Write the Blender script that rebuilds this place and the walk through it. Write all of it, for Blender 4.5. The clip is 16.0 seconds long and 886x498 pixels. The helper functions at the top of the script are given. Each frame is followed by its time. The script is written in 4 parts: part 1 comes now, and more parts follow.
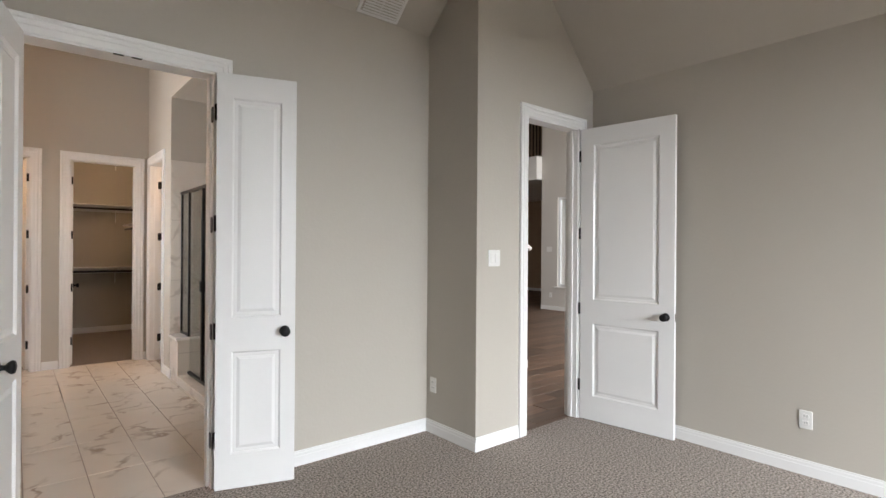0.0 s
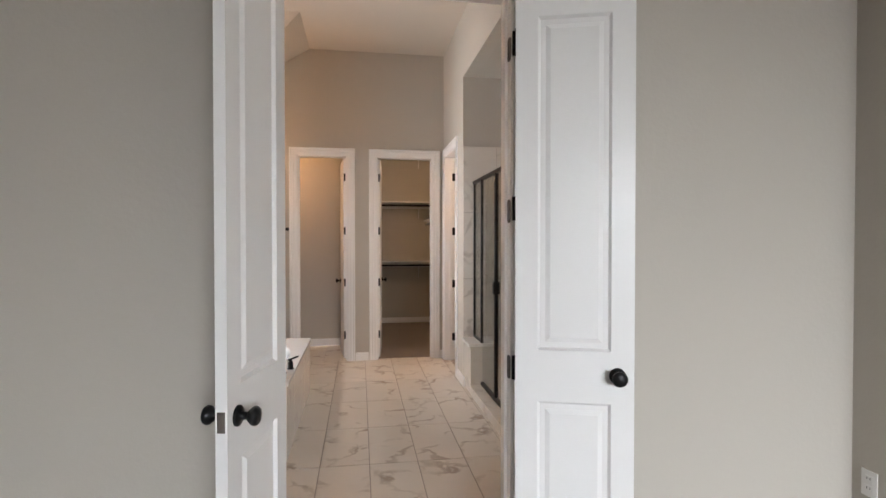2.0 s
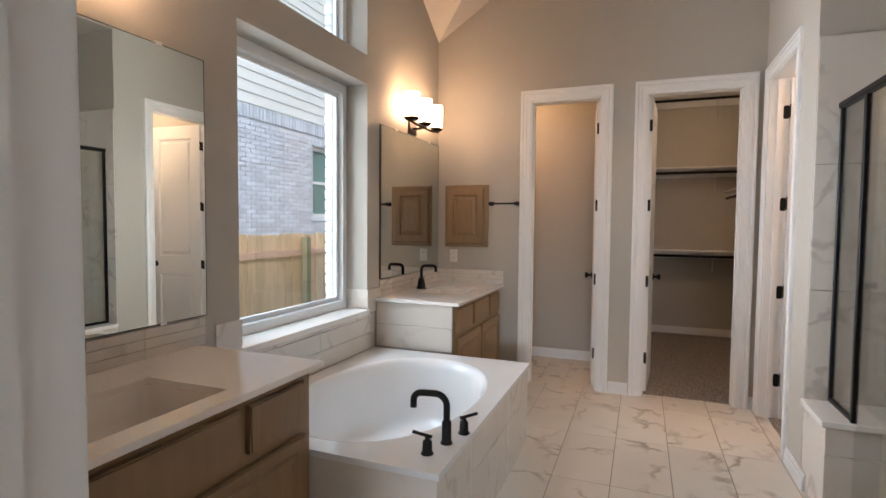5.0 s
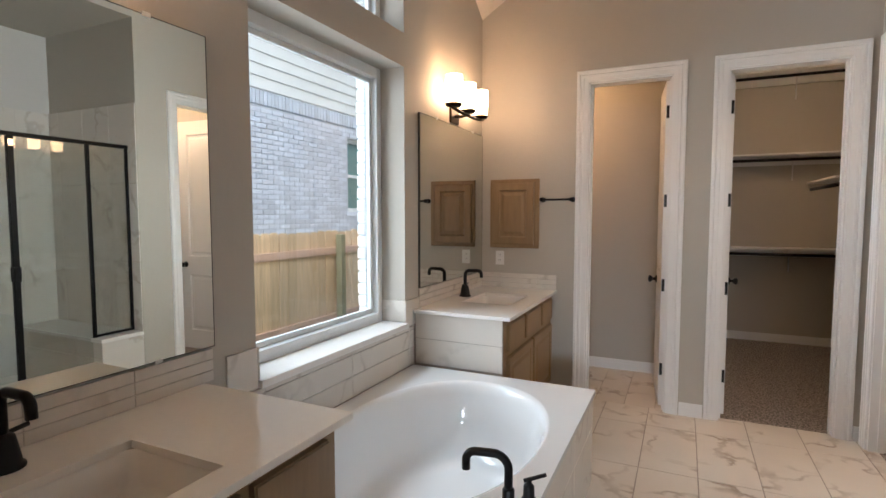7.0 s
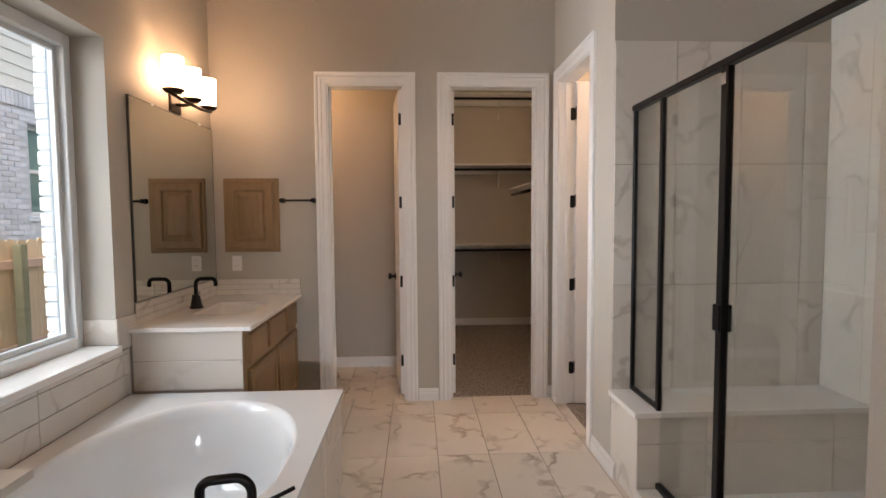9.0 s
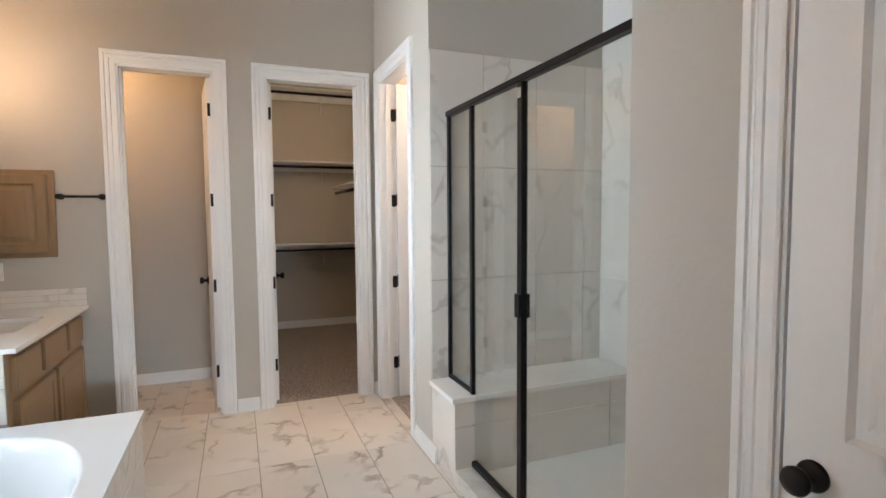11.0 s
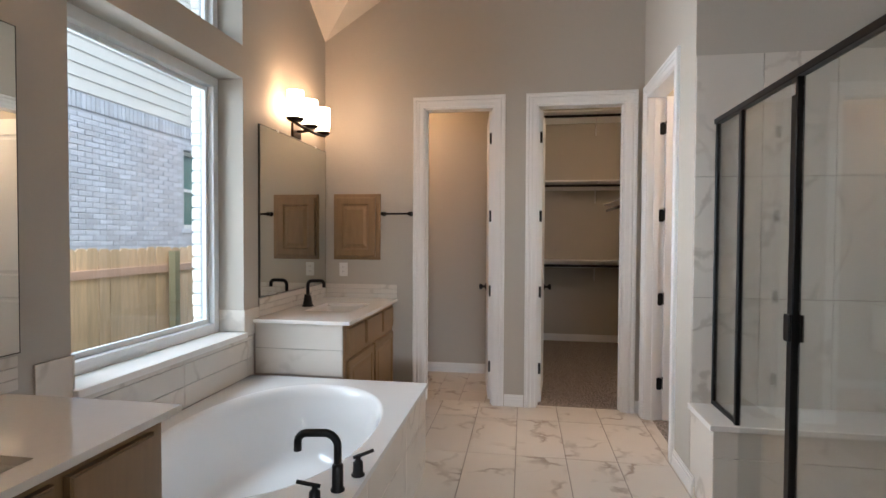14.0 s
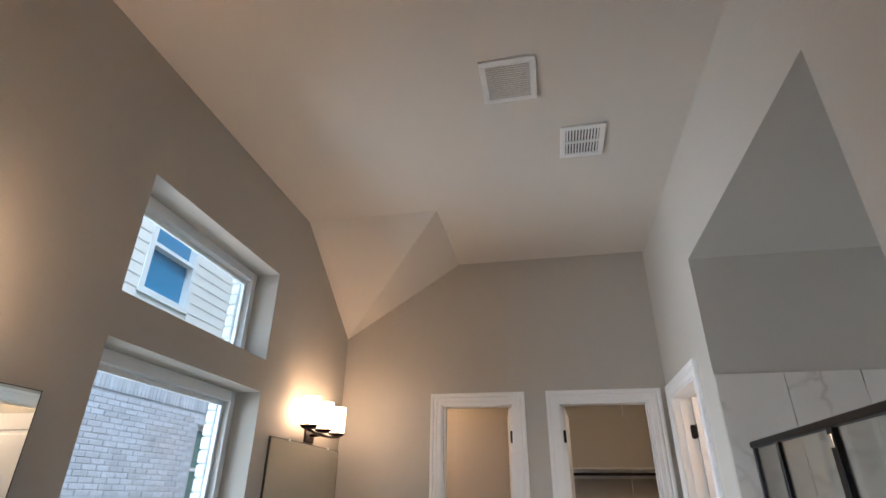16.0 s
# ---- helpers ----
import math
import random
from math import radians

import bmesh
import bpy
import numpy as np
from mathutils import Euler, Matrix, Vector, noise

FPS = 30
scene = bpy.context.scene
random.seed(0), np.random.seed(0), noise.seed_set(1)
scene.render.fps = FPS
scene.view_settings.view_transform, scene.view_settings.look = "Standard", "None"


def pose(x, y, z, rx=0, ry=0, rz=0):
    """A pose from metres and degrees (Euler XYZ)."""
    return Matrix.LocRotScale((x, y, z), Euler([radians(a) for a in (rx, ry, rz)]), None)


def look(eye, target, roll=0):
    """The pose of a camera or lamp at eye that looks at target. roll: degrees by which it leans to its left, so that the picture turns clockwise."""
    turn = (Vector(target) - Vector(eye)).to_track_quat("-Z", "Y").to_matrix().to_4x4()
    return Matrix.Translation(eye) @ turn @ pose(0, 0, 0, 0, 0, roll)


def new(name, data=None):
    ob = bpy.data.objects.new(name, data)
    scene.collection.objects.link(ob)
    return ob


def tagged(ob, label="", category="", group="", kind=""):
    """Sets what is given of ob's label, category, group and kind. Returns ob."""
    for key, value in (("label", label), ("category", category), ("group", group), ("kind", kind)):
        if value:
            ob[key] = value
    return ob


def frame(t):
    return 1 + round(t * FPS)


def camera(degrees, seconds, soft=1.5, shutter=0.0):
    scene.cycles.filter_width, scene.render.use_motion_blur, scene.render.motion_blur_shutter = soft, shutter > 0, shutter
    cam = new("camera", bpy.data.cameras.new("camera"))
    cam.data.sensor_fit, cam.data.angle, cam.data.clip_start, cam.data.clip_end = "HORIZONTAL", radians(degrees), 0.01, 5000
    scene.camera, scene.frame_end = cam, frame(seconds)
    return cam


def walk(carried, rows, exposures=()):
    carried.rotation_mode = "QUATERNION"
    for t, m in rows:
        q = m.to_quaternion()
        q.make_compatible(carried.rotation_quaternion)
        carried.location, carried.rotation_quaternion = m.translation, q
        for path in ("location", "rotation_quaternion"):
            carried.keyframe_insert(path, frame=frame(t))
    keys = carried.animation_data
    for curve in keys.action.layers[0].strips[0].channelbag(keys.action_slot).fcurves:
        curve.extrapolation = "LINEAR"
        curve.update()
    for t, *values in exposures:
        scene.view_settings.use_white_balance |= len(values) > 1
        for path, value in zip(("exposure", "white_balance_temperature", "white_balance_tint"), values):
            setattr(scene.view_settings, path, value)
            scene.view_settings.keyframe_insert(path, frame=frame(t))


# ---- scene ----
cam = camera(81.2, 16.0)
PATH = [
    (0, (2.05, 2.522, 1.415), (3.328, 4.06, 1.417), 0.4),
    (0.5, (2.101, 2.789, 1.437), (3.119, 4.51, 1.423), 0.4),
    (1, (2.16, 3.047, 1.426), (2.916, 4.899, 1.407), 0.3),
    (1.5, (2.267, 3.356, 1.438), (2.788, 5.287, 1.414), 0.2),
    (2, (2.353, 3.717, 1.428), (2.67, 5.691, 1.399), 0.0),
    (2.5, (2.446, 4.068, 1.412), (2.581, 6.063, 1.379), 0.1),
    (3, (2.531, 4.414, 1.4), (2.509, 6.413, 1.358), 0.1),
    (3.5, (2.561, 4.761, 1.388), (2.386, 6.753, 1.337), 0.2),
    (4, (2.575, 5.055, 1.385), (2.225, 7.023, 1.31), 0.3),
    (4.5, (2.595, 5.3, 1.403), (2.054, 7.223, 1.313), 0.4),
    (5, (2.534, 5.526, 1.39), (1.818, 7.391, 1.293), 0.5),
    (5.2, (2.519, 5.589, 1.407), (1.735, 7.425, 1.298), 0.4),
    (7.3, (2.29, 5.965, 1.461), (1.447, 7.774, 1.325), 0.0),
    (7.5, (2.299, 5.983, 1.439), (1.518, 7.821, 1.318), 0.0),
    (8, (2.28, 5.939, 1.443), (1.762, 7.867, 1.32), -0.1),
    (8.5, (2.294, 5.954, 1.449), (2.078, 7.938, 1.32), -0.2),
    (9, (2.299, 5.989, 1.433), (2.398, 7.983, 1.313), -0.4),
    (9.5, (2.308, 6.004, 1.418), (2.707, 7.96, 1.305), -0.5),
    (9.7, (2.324, 6.014, 1.422), (2.829, 7.946, 1.308), -0.6),
    (11.8, (2.339, 5.901, 1.435), (3.091, 7.749, 1.302), -0.4),
    (12, (2.378, 5.88, 1.427), (3.004, 7.776, 1.301), -0.3),
    (12.5, (2.447, 5.843, 1.4), (2.726, 7.821, 1.287), -0.1),
    (13, (2.456, 5.82, 1.363), (2.451, 7.817, 1.26), 0.1),
    (13.5, (2.45, 5.784, 1.318), (2.25, 7.772, 1.223), 0.3),
    (14, (2.448, 5.752, 1.384), (2.14, 7.728, 1.336), 0.3),
    (14.5, (2.477, 5.752, 1.516), (2.116, 7.714, 1.659), 0.5),
    (15, (2.506, 5.729, 1.612), (2.12, 7.655, 1.987), 0.7),
    (15.5, (2.506, 5.74, 1.694), (2.122, 7.594, 2.34), 0.7),
    (16, (2.49, 5.732, 1.748), (2.13, 7.494, 2.623), 0.6),
]
EXPOSURE = [(0.0, 0.95, 6350, 11), (2.5, 0.85, 6250, 12), (3.5, 0.72, 6100, 11), (5.0, 0.85, 5900, 9), (7.5, 0.82, 5850, 7), (9.0, 0.65, 6300, 12), (9.7, 0.95, 6100, 9), (11.8, 1.2, 5400, 3), (12.5, 0.95, 5500, 5), (14.5, 0.75, 5750, 7), (16.0, 0.6, 5350, 5)]
walk(cam, [(t, look(eye, target, roll)) for t, eye, target, roll in PATH], EXPOSURE)

# ---- world and light ----
world = bpy.data.worlds.new("world")
scene.world = world
world.use_nodes = True
wt = world.node_tree
sky = wt.nodes.new("ShaderNodeTexSky")
sky.sky_type = "NISHITA"
sky.sun_disc = False
sky.sun_elevation, sky.sun_rotation = radians(50), radians(108)
sky.air_density, sky.dust_density = 1.2, 3.0
wt.nodes["Background"].inputs["Strength"].default_value = 0.105
wt.links.new(sky.outputs[0], wt.nodes["Background"].inputs["Color"])


def lamp(name, kind, m, energy, color, size=None, size_y=None):
    d = bpy.data.lights.new(name, kind)
    d.energy, d.color = energy, color
    if kind == "AREA":
        d.shape, d.size, d.size_y = "RECTANGLE", size, size_y
    elif kind == "SUN":
        d.angle = radians(size)
    elif size:
        d.shadow_soft_size = size
    ob = new(name, d)
    ob.matrix_world = m
    return ob


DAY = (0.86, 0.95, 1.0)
WARM = (1.0, 0.56, 0.27)
lamp("sun", "SUN", look((6, -2, 8), (0, 0, 0)), 0.9, (1.0, 0.95, 0.88), 10)
# added area lamps, out of view, standing in for skylight and yard bounce
lane = lamp("lane_fill", "AREA", look((-1.2, 7.5, 1.6), (3.2, 7.8, 1.75)), 62, (0.95, 0.98, 1.0), 1.8, 2.6)
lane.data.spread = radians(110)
lamp("side_yard_fill", "AREA", look((-2.1, 7.1, 7.3), (1.0, 8.05, 1.5)), 240, DAY, 4.5, 1.5)
lamp("bed_window_fill", "AREA", look((3.3, -3.3, 3.2), (4.2, 3.0, 0.8)), 1550, (0.93, 0.97, 1.0), 5.0, 2.6)
lamp("living_window_fill", "AREA", look((9.6, 4.2, 2.2), (9.4, 10, 1.0)), 130, (1.0, 0.95, 0.89), 3.0, 2.4)


# ---- materials ----
def mat(name, color, rough=0.5, metal=0.0, var=0.06, scale=6.0, bump=0.0, bscale=80.0, spec=0.5, coat=0.0, color2=None, bdist=0.002):
    m = bpy.data.materials.new(name)
    m.use_nodes = True
    t = m.node_tree
    N, L = t.nodes, t.links
    p = N["Principled BSDF"]
    p.inputs["Roughness"].default_value = rough
    p.inputs["Metallic"].default_value = metal
    p.inputs["Specular IOR Level"].default_value = spec
    p.inputs["Coat Weight"].default_value = coat
    tc = N.new("ShaderNodeTexCoord")
    no = N.new("ShaderNodeTexNoise")
    no.inputs["Scale"].default_value, no.inputs["Detail"].default_value = scale, 5
    L.new(tc.outputs["Object"], no.inputs["Vector"])
    ramp = N.new("ShaderNodeMix")
    ramp.data_type = "RGBA"
    a = [c * (1 - var) for c in color]
    b = [min(1, c * (1 + var)) for c in (color2 or color)]
    ramp.inputs[6].default_value, ramp.inputs[7].default_value = (*a, 1), (*b, 1)
    L.new(no.outputs["Fac"], ramp.inputs[0])
    L.new(ramp.outputs[2], p.inputs["Base Color"])
    rr = N.new("ShaderNodeMapRange")
    rr.inputs["To Min"].default_value, rr.inputs["To Max"].default_value = max(0.02, rough * 0.85), min(1, rough * 1.15)
    L.new(no.outputs["Fac"], rr.inputs["Value"])
    L.new(rr.outputs[0], p.inputs["Roughness"])
    if bump:
        n2 = N.new("ShaderNodeTexNoise")
        n2.inputs["Scale"].default_value, n2.inputs["Detail"].default_value = bscale, 3
        L.new(tc.outputs["Object"], n2.inputs["Vector"])
        bp = N.new("ShaderNodeBump")
        bp.inputs["Strength"].default_value, bp.inputs["Distance"].default_value = bump, bdist
        L.new(n2.outputs["Fac"], bp.inputs["Height"])
        L.new(bp.outputs[0], p.inputs["Normal"])
    return m


def stretched(m, sx, sy, sz):
    """Stretch the colour noise of a material along an axis, for wood grain."""
    t = m.node_tree
    mp = t.nodes.new("ShaderNodeMapping")
    mp.inputs["Scale"].default_value = (sx, sy, sz)
    tc = [n for n in t.nodes if n.type == "TEX_COORD"][0]
    no = [n for n in t.nodes if n.type == "TEX_NOISE"][0]
    t.links.new(tc.outputs["Object"], mp.inputs["Vector"])
    oi = t.nodes.new("ShaderNodeObjectInfo")
    mul = t.nodes.new("ShaderNodeVectorMath")
    mul.operation = "MULTIPLY_ADD"
    mul.inputs[1].default_value = (37, 53, 29)
    t.links.new(oi.outputs["Random"], mul.inputs[0])
    t.links.new(mp.outputs[0], mul.inputs[2])
    t.links.new(mul.outputs[0], no.inputs["Vector"])
    return m


def marble(name, base, vein, rough, island=False, strength=1.0):
    m = bpy.data.materials.new(name)
    m.use_nodes = True
    t = m.node_tree
    N, L = t.nodes, t.links
    p = N["Principled BSDF"]
    p.inputs["Roughness"].default_value = rough
    tc = N.new("ShaderNodeTexCoord")
    rnd = N.new("ShaderNodeNewGeometry") if island else N.new("ShaderNodeObjectInfo")
    add = N.new("ShaderNodeVectorMath")
    add.operation = "MULTIPLY_ADD"
    add.inputs[1].default_value = (61, 37, 23)
    L.new(rnd.outputs["Random Per Island" if island else "Random"], add.inputs[0])
    L.new(tc.outputs["Object"], add.inputs[2])
    warp = N.new("ShaderNodeTexNoise")
    warp.inputs["Scale"].default_value, warp.inputs["Detail"].default_value = 3.2, 6
    L.new(add.outputs[0], warp.inputs["Vector"])
    w2 = N.new("ShaderNodeVectorMath")
    w2.operation = "MULTIPLY_ADD"
    w2.inputs[1].default_value = (0.55, 0.55, 0.55)
    L.new(warp.outputs["Color"], w2.inputs[0])
    L.new(add.outputs[0], w2.inputs[2])
    vo = N.new("ShaderNodeTexVoronoi")
    vo.feature = "DISTANCE_TO_EDGE"
    vo.inputs["Scale"].default_value = 2.0
    L.new(w2.outputs[0], vo.inputs["Vector"])
    cr = N.new("ShaderNodeMapRange")
    cr.inputs["From Min"].default_value, cr.inputs["From Max"].default_value = 0.0, 0.058
    cr.inputs["To Min"].default_value, cr.inputs["To Max"].default_value = 1.0, 0.0
    cr.interpolation_type = "SMOOTHERSTEP"
    L.new(vo.outputs["Distance"], cr.inputs["Value"])
    fade = N.new("ShaderNodeTexNoise")
    fade.inputs["Scale"].default_value, fade.inputs["Detail"].default_value = 4.0, 2
    L.new(add.outputs[0], fade.inputs["Vector"])
    fr = N.new("ShaderNodeMapRange")
    fr.inputs["From Min"].default_value, fr.inputs["From Max"].default_value = 0.42, 0.66
    fr.inputs["To Max"].default_value = strength
    L.new(fade.outputs["Fac"], fr.inputs["Value"])
    mu = N.new("ShaderNodeMath")
    mu.operation = "MULTIPLY"
    L.new(cr.outputs[0], mu.inputs[0])
    L.new(fr.outputs[0], mu.inputs[1])
    cloud = N.new("ShaderNodeMix")
    cloud.data_type = "RGBA"
    cloud.inputs[6].default_value = (*base, 1)
    cloud.inputs[7].default_value = (*[c * 0.86 for c in base], 1)
    L.new(warp.outputs["Fac"], cloud.inputs[0])
    mx = N.new("ShaderNodeMix")
    mx.data_type = "RGBA"
    mx.inputs[7].default_value = (*vein, 1)
    L.new(mu.outputs[0], mx.inputs[0])
    L.new(cloud.outputs[2], mx.inputs[6])
    L.new(mx.outputs[2], p.inputs["Base Color"])
    return m


def clear(name, tint, ior=1.45):
    """Thin clear sheet: what is behind shows through, with a Fresnel gloss on top."""
    m = bpy.data.materials.new(name)
    m.use_nodes = True
    t = m.node_tree
    N, L = t.nodes, t.links
    N.remove(N["Principled BSDF"])
    tr, gl, fz, mx = N.new("ShaderNodeBsdfTransparent"), N.new("ShaderNodeBsdfGlossy"), N.new("ShaderNodeLayerWeight"), N.new("ShaderNodeMixShader")
    tr.inputs["Color"].default_value = (*tint, 1)
    gl.inputs["Roughness"].default_value = 0.01
    fz.inputs["Blend"].default_value = 0.5
    pw, sc = N.new("ShaderNodeMath"), N.new("ShaderNodeMapRange")
    pw.operation = "POWER"
    pw.inputs[1].default_value = 4.0
    sc.inputs["To Min"].default_value, sc.inputs["To Max"].default_value = (ior - 1) * 0.14, 0.8
    L.new(fz.outputs["Facing"], pw.inputs[0])
    L.new(pw.outputs[0], sc.inputs["Value"])
    L.new(sc.outputs[0], mx.inputs[0])
    L.new(tr.outputs[0], mx.inputs[1])
    L.new(gl.outputs[0], mx.inputs[2])
    L.new(mx.outputs[0], N["Material Output"].inputs["Surface"])
    return m


def glow(name, color, strength):
    m = mat(name, (0.85, 0.82, 0.78), 0.4)
    p = m.node_tree.nodes["Principled BSDF"]
    p.inputs["Emission Color"].default_value = (*color, 1)
    p.inputs["Emission Strength"].default_value = strength
    return m


PAINT = mat("greige wall paint", (0.50, 0.465, 0.41), 0.6, var=0.03, scale=1.3, bump=0.5, bscale=48, spec=0.3)
# same greige as the walls, its colour raised for the light ceilings catch
CEIL = mat("greige paint lightened for ceiling light", (0.64, 0.595, 0.535), 0.75, var=0.03, scale=1.1, bump=0.3, bscale=60, spec=0.2)
TRIM = mat("white semi-gloss trim paint", (0.83, 0.825, 0.815), 0.32, var=0.025, scale=4, bump=0.06, bscale=35)
BLACK = mat("matte black metal", (0.012, 0.012, 0.013), 0.38, metal=0.6, var=0.15, scale=30)
BRONZE = mat("dark bronze metal", (0.03, 0.02, 0.015), 0.4, metal=0.8, var=0.2, scale=30)
FLOORTILE = marble("marble floor tile", (0.83, 0.77, 0.695), (0.40, 0.33, 0.27), 0.22, strength=0.9)
WALLTILE = marble("marble wall tile", (0.77, 0.72, 0.655), (0.44, 0.39, 0.34), 0.22, strength=0.6)
GROUT = mat("grout", (0.36, 0.31, 0.27), 0.85, var=0.1, scale=25, bump=0.3)
QUARTZ = mat("white quartz", (0.86, 0.84, 0.81), 0.12, var=0.03, scale=40)
ACRYLIC = mat("white tub acrylic", (0.81, 0.82, 0.83), 0.1, var=0.01, scale=3, coat=0.4)
PORCELAIN = mat("white porcelain", (0.83, 0.81, 0.78), 0.1, var=0.01, scale=3, coat=0.3)
WOOD = stretched(mat("light stained maple", (0.28, 0.18, 0.09), 0.42, var=0.2, scale=7, bump=0.08, bscale=120), 6, 6, 0.7)
CARPET = mat("grey brown carpet", (0.38, 0.33, 0.295), 1.0, var=0.62, scale=80, bump=0.8, bscale=105, spec=0.05, bdist=0.02)
t = CARPET.node_tree
mr = t.nodes.new("ShaderNodeMapRange")
mr.inputs["From Min"].default_value, mr.inputs["From Max"].default_value = 0.36, 0.64
t.links.new([n for n in t.nodes if n.type == "TEX_NOISE"][0].outputs["Fac"], mr.inputs["Value"])
t.links.new(mr.outputs[0], [n for n in t.nodes if n.type == "MIX"][0].inputs[0])
PLANK = stretched(mat("dark wood plank", (0.145, 0.092, 0.064), 0.5, var=0.6, scale=5, bump=0.1), 0.7, 8, 8)
MIRROR = mat("silvered mirror", (0.66, 0.67, 0.62), 0.0, metal=1.0, var=0.0)
for n in list(MIRROR.node_tree.nodes):
    if n.type == "MAP_RANGE":
        MIRROR.node_tree.nodes.remove(n)
MIRROR.node_tree.nodes["Principled BSDF"].inputs["Roughness"].default_value = 0.01
CHROME = mat("chrome", (0.8, 0.8, 0.8), 0.12, metal=1.0, var=0.02)
GLASS = clear("window glass", (0.96, 0.98, 0.98))
SHGLASS = clear("shower glass", (0.93, 0.95, 0.94), 1.5)
VINYL = mat("white vinyl frame", (0.80, 0.82, 0.83), 0.3, var=0.02)
PLASTIC = mat("white plastic", (0.80, 0.79, 0.77), 0.35, var=0.02)
SHADE = glow("lit opal glass", (1.0, 0.59, 0.32), 11.0)
BRICK = mat("whitewashed brick", (0.62, 0.65, 0.73), 0.85, var=0.2, scale=14, bump=0.8, bscale=60, bdist=0.006)
CREAM = mat("cream painted brick", (0.78, 0.76, 0.71), 0.85, var=0.15, scale=14, bump=0.8, bscale=60, bdist=0.006)
MORTAR = mat("pale mortar", (0.53, 0.555, 0.62), 0.95, var=0.12, scale=20, bump=0.5)
SIDING = mat("white lap siding", (0.80, 0.79, 0.76), 0.55, var=0.05, scale=5, bump=0.15, bscale=40)
FENCE = stretched(mat("raw pine picket", (0.76, 0.50, 0.29), 0.75, var=0.25, scale=4, bump=0.3, bscale=60, color2=(0.82, 0.58, 0.36)), 9, 9, 0.8)
POST = stretched(mat("treated post", (0.38, 0.345, 0.21), 0.8, var=0.2, scale=4, bump=0.3), 9, 9, 0.8)
FARGLASS = mat("dark green window glass", (0.10, 0.20, 0.19), 0.05, var=0.1, scale=1, coat=0.5)
# the sky's reflection is put into the base colour as blue
SKY_PAINTED_GLASS = mat("glass with painted blue sky reflection", (0.05, 0.22, 0.42), 0.05, var=0.2, scale=1, coat=0.5)
GRASS = mat("ground soil and grass", (0.14, 0.15, 0.07), 0.95, var=0.4, scale=8, bump=0.8)
CONCRETE = mat("concrete", (0.4, 0.39, 0.37), 0.9, var=0.1, scale=9, bump=0.3)
ROOF = mat("grey shingles", (0.12, 0.115, 0.11), 0.9, var=0.3, scale=20, bump=0.5)


def varied(m, amount):
    """Make each piece a little lighter or darker than its neighbours."""
    t = m.node_tree
    p = t.nodes["Principled BSDF"]
    oi, ge = t.nodes.new("ShaderNodeObjectInfo"), t.nodes.new("ShaderNodeNewGeometry")
    add, fr, mr, hs = t.nodes.new("ShaderNodeMath"), t.nodes.new("ShaderNodeMath"), t.nodes.new("ShaderNodeMapRange"), t.nodes.new("ShaderNodeHueSaturation")
    fr.operation = "FRACT"
    mr.inputs["To Min"].default_value, mr.inputs["To Max"].default_value = 1 - amount, 1 + amount
    src = p.inputs["Base Color"].links[0].from_socket
    t.links.new(oi.outputs["Random"], add.inputs[0])
    t.links.new(ge.outputs["Random Per Island"], add.inputs[1])
    t.links.new(add.outputs[0], fr.inputs[0])
    t.links.new(fr.outputs[0], mr.inputs["Value"])
    t.links.new(mr.outputs[0], hs.inputs["Value"])
    t.links.new(src, hs.inputs["Color"])
    t.links.new(hs.outputs[0], p.inputs["Base Color"])
    return m


varied(BRICK, 0.12)
varied(CREAM, 0.1)
varied(FENCE, 0.18)
varied(PLANK, 0.3)
RAIL = stretched(mat("pinkish pine rail", (0.78, 0.50, 0.36), 0.75, var=0.2, scale=4, bump=0.3, bscale=60), 9, 0.8, 9)
MIRROR_EDGE = mat("dark mirror edge", (0.05, 0.05, 0.045), 0.4, var=0.1)
DARK = mat("dark void", (0.02, 0.02, 0.02), 0.9)
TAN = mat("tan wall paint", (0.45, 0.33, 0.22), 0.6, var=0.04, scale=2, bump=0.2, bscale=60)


# ---- mesh helpers ----
def box(bm, x0, x1, y0, y1, z0, z1, bev=0.0, seg=1):
    r = bmesh.ops.create_cube(bm, size=1.0)
    vs = r["verts"]
    for v in vs:
        v.co = Vector(((x0 + x1) / 2 + v.co.x * (x1 - x0), (y0 + y1) / 2 + v.co.y * (y1 - y0), (z0 + z1) / 2 + v.co.z * (z1 - z0)))
    if bev:
        es = list({e for v in vs for e in v.link_edges})
        bmesh.ops.bevel(bm, geom=es, offset=bev, segments=seg, affect="EDGES", profile=0.6)
    return bm


def B(x0, x1, y0, y1, z0, z1, bev=0.0, seg=1):
    return box(bmesh.new(), x0, x1, y0, y1, z0, z1, bev, seg)


def lathe(bm, prof, m=Matrix(), seg=24):
    """Turn (radius, height) pairs about z."""
    rings = [[bm.verts.new(m @ Vector((r * math.cos(6.283185 * k / seg), r * math.sin(6.283185 * k / seg), z))) for k in range(seg)] for r, z in prof]
    for a, b in zip(rings, rings[1:]):
        for k in range(seg):
            f = bm.faces.new((a[k], a[(k + 1) % seg], b[(k + 1) % seg], b[k]))
            f.smooth = True
    if prof[0][0] > 1e-6:
        bm.faces.new(rings[0][::-1])
    if prof[-1][0] > 1e-6:
        bm.faces.new(rings[-1])
    return bm


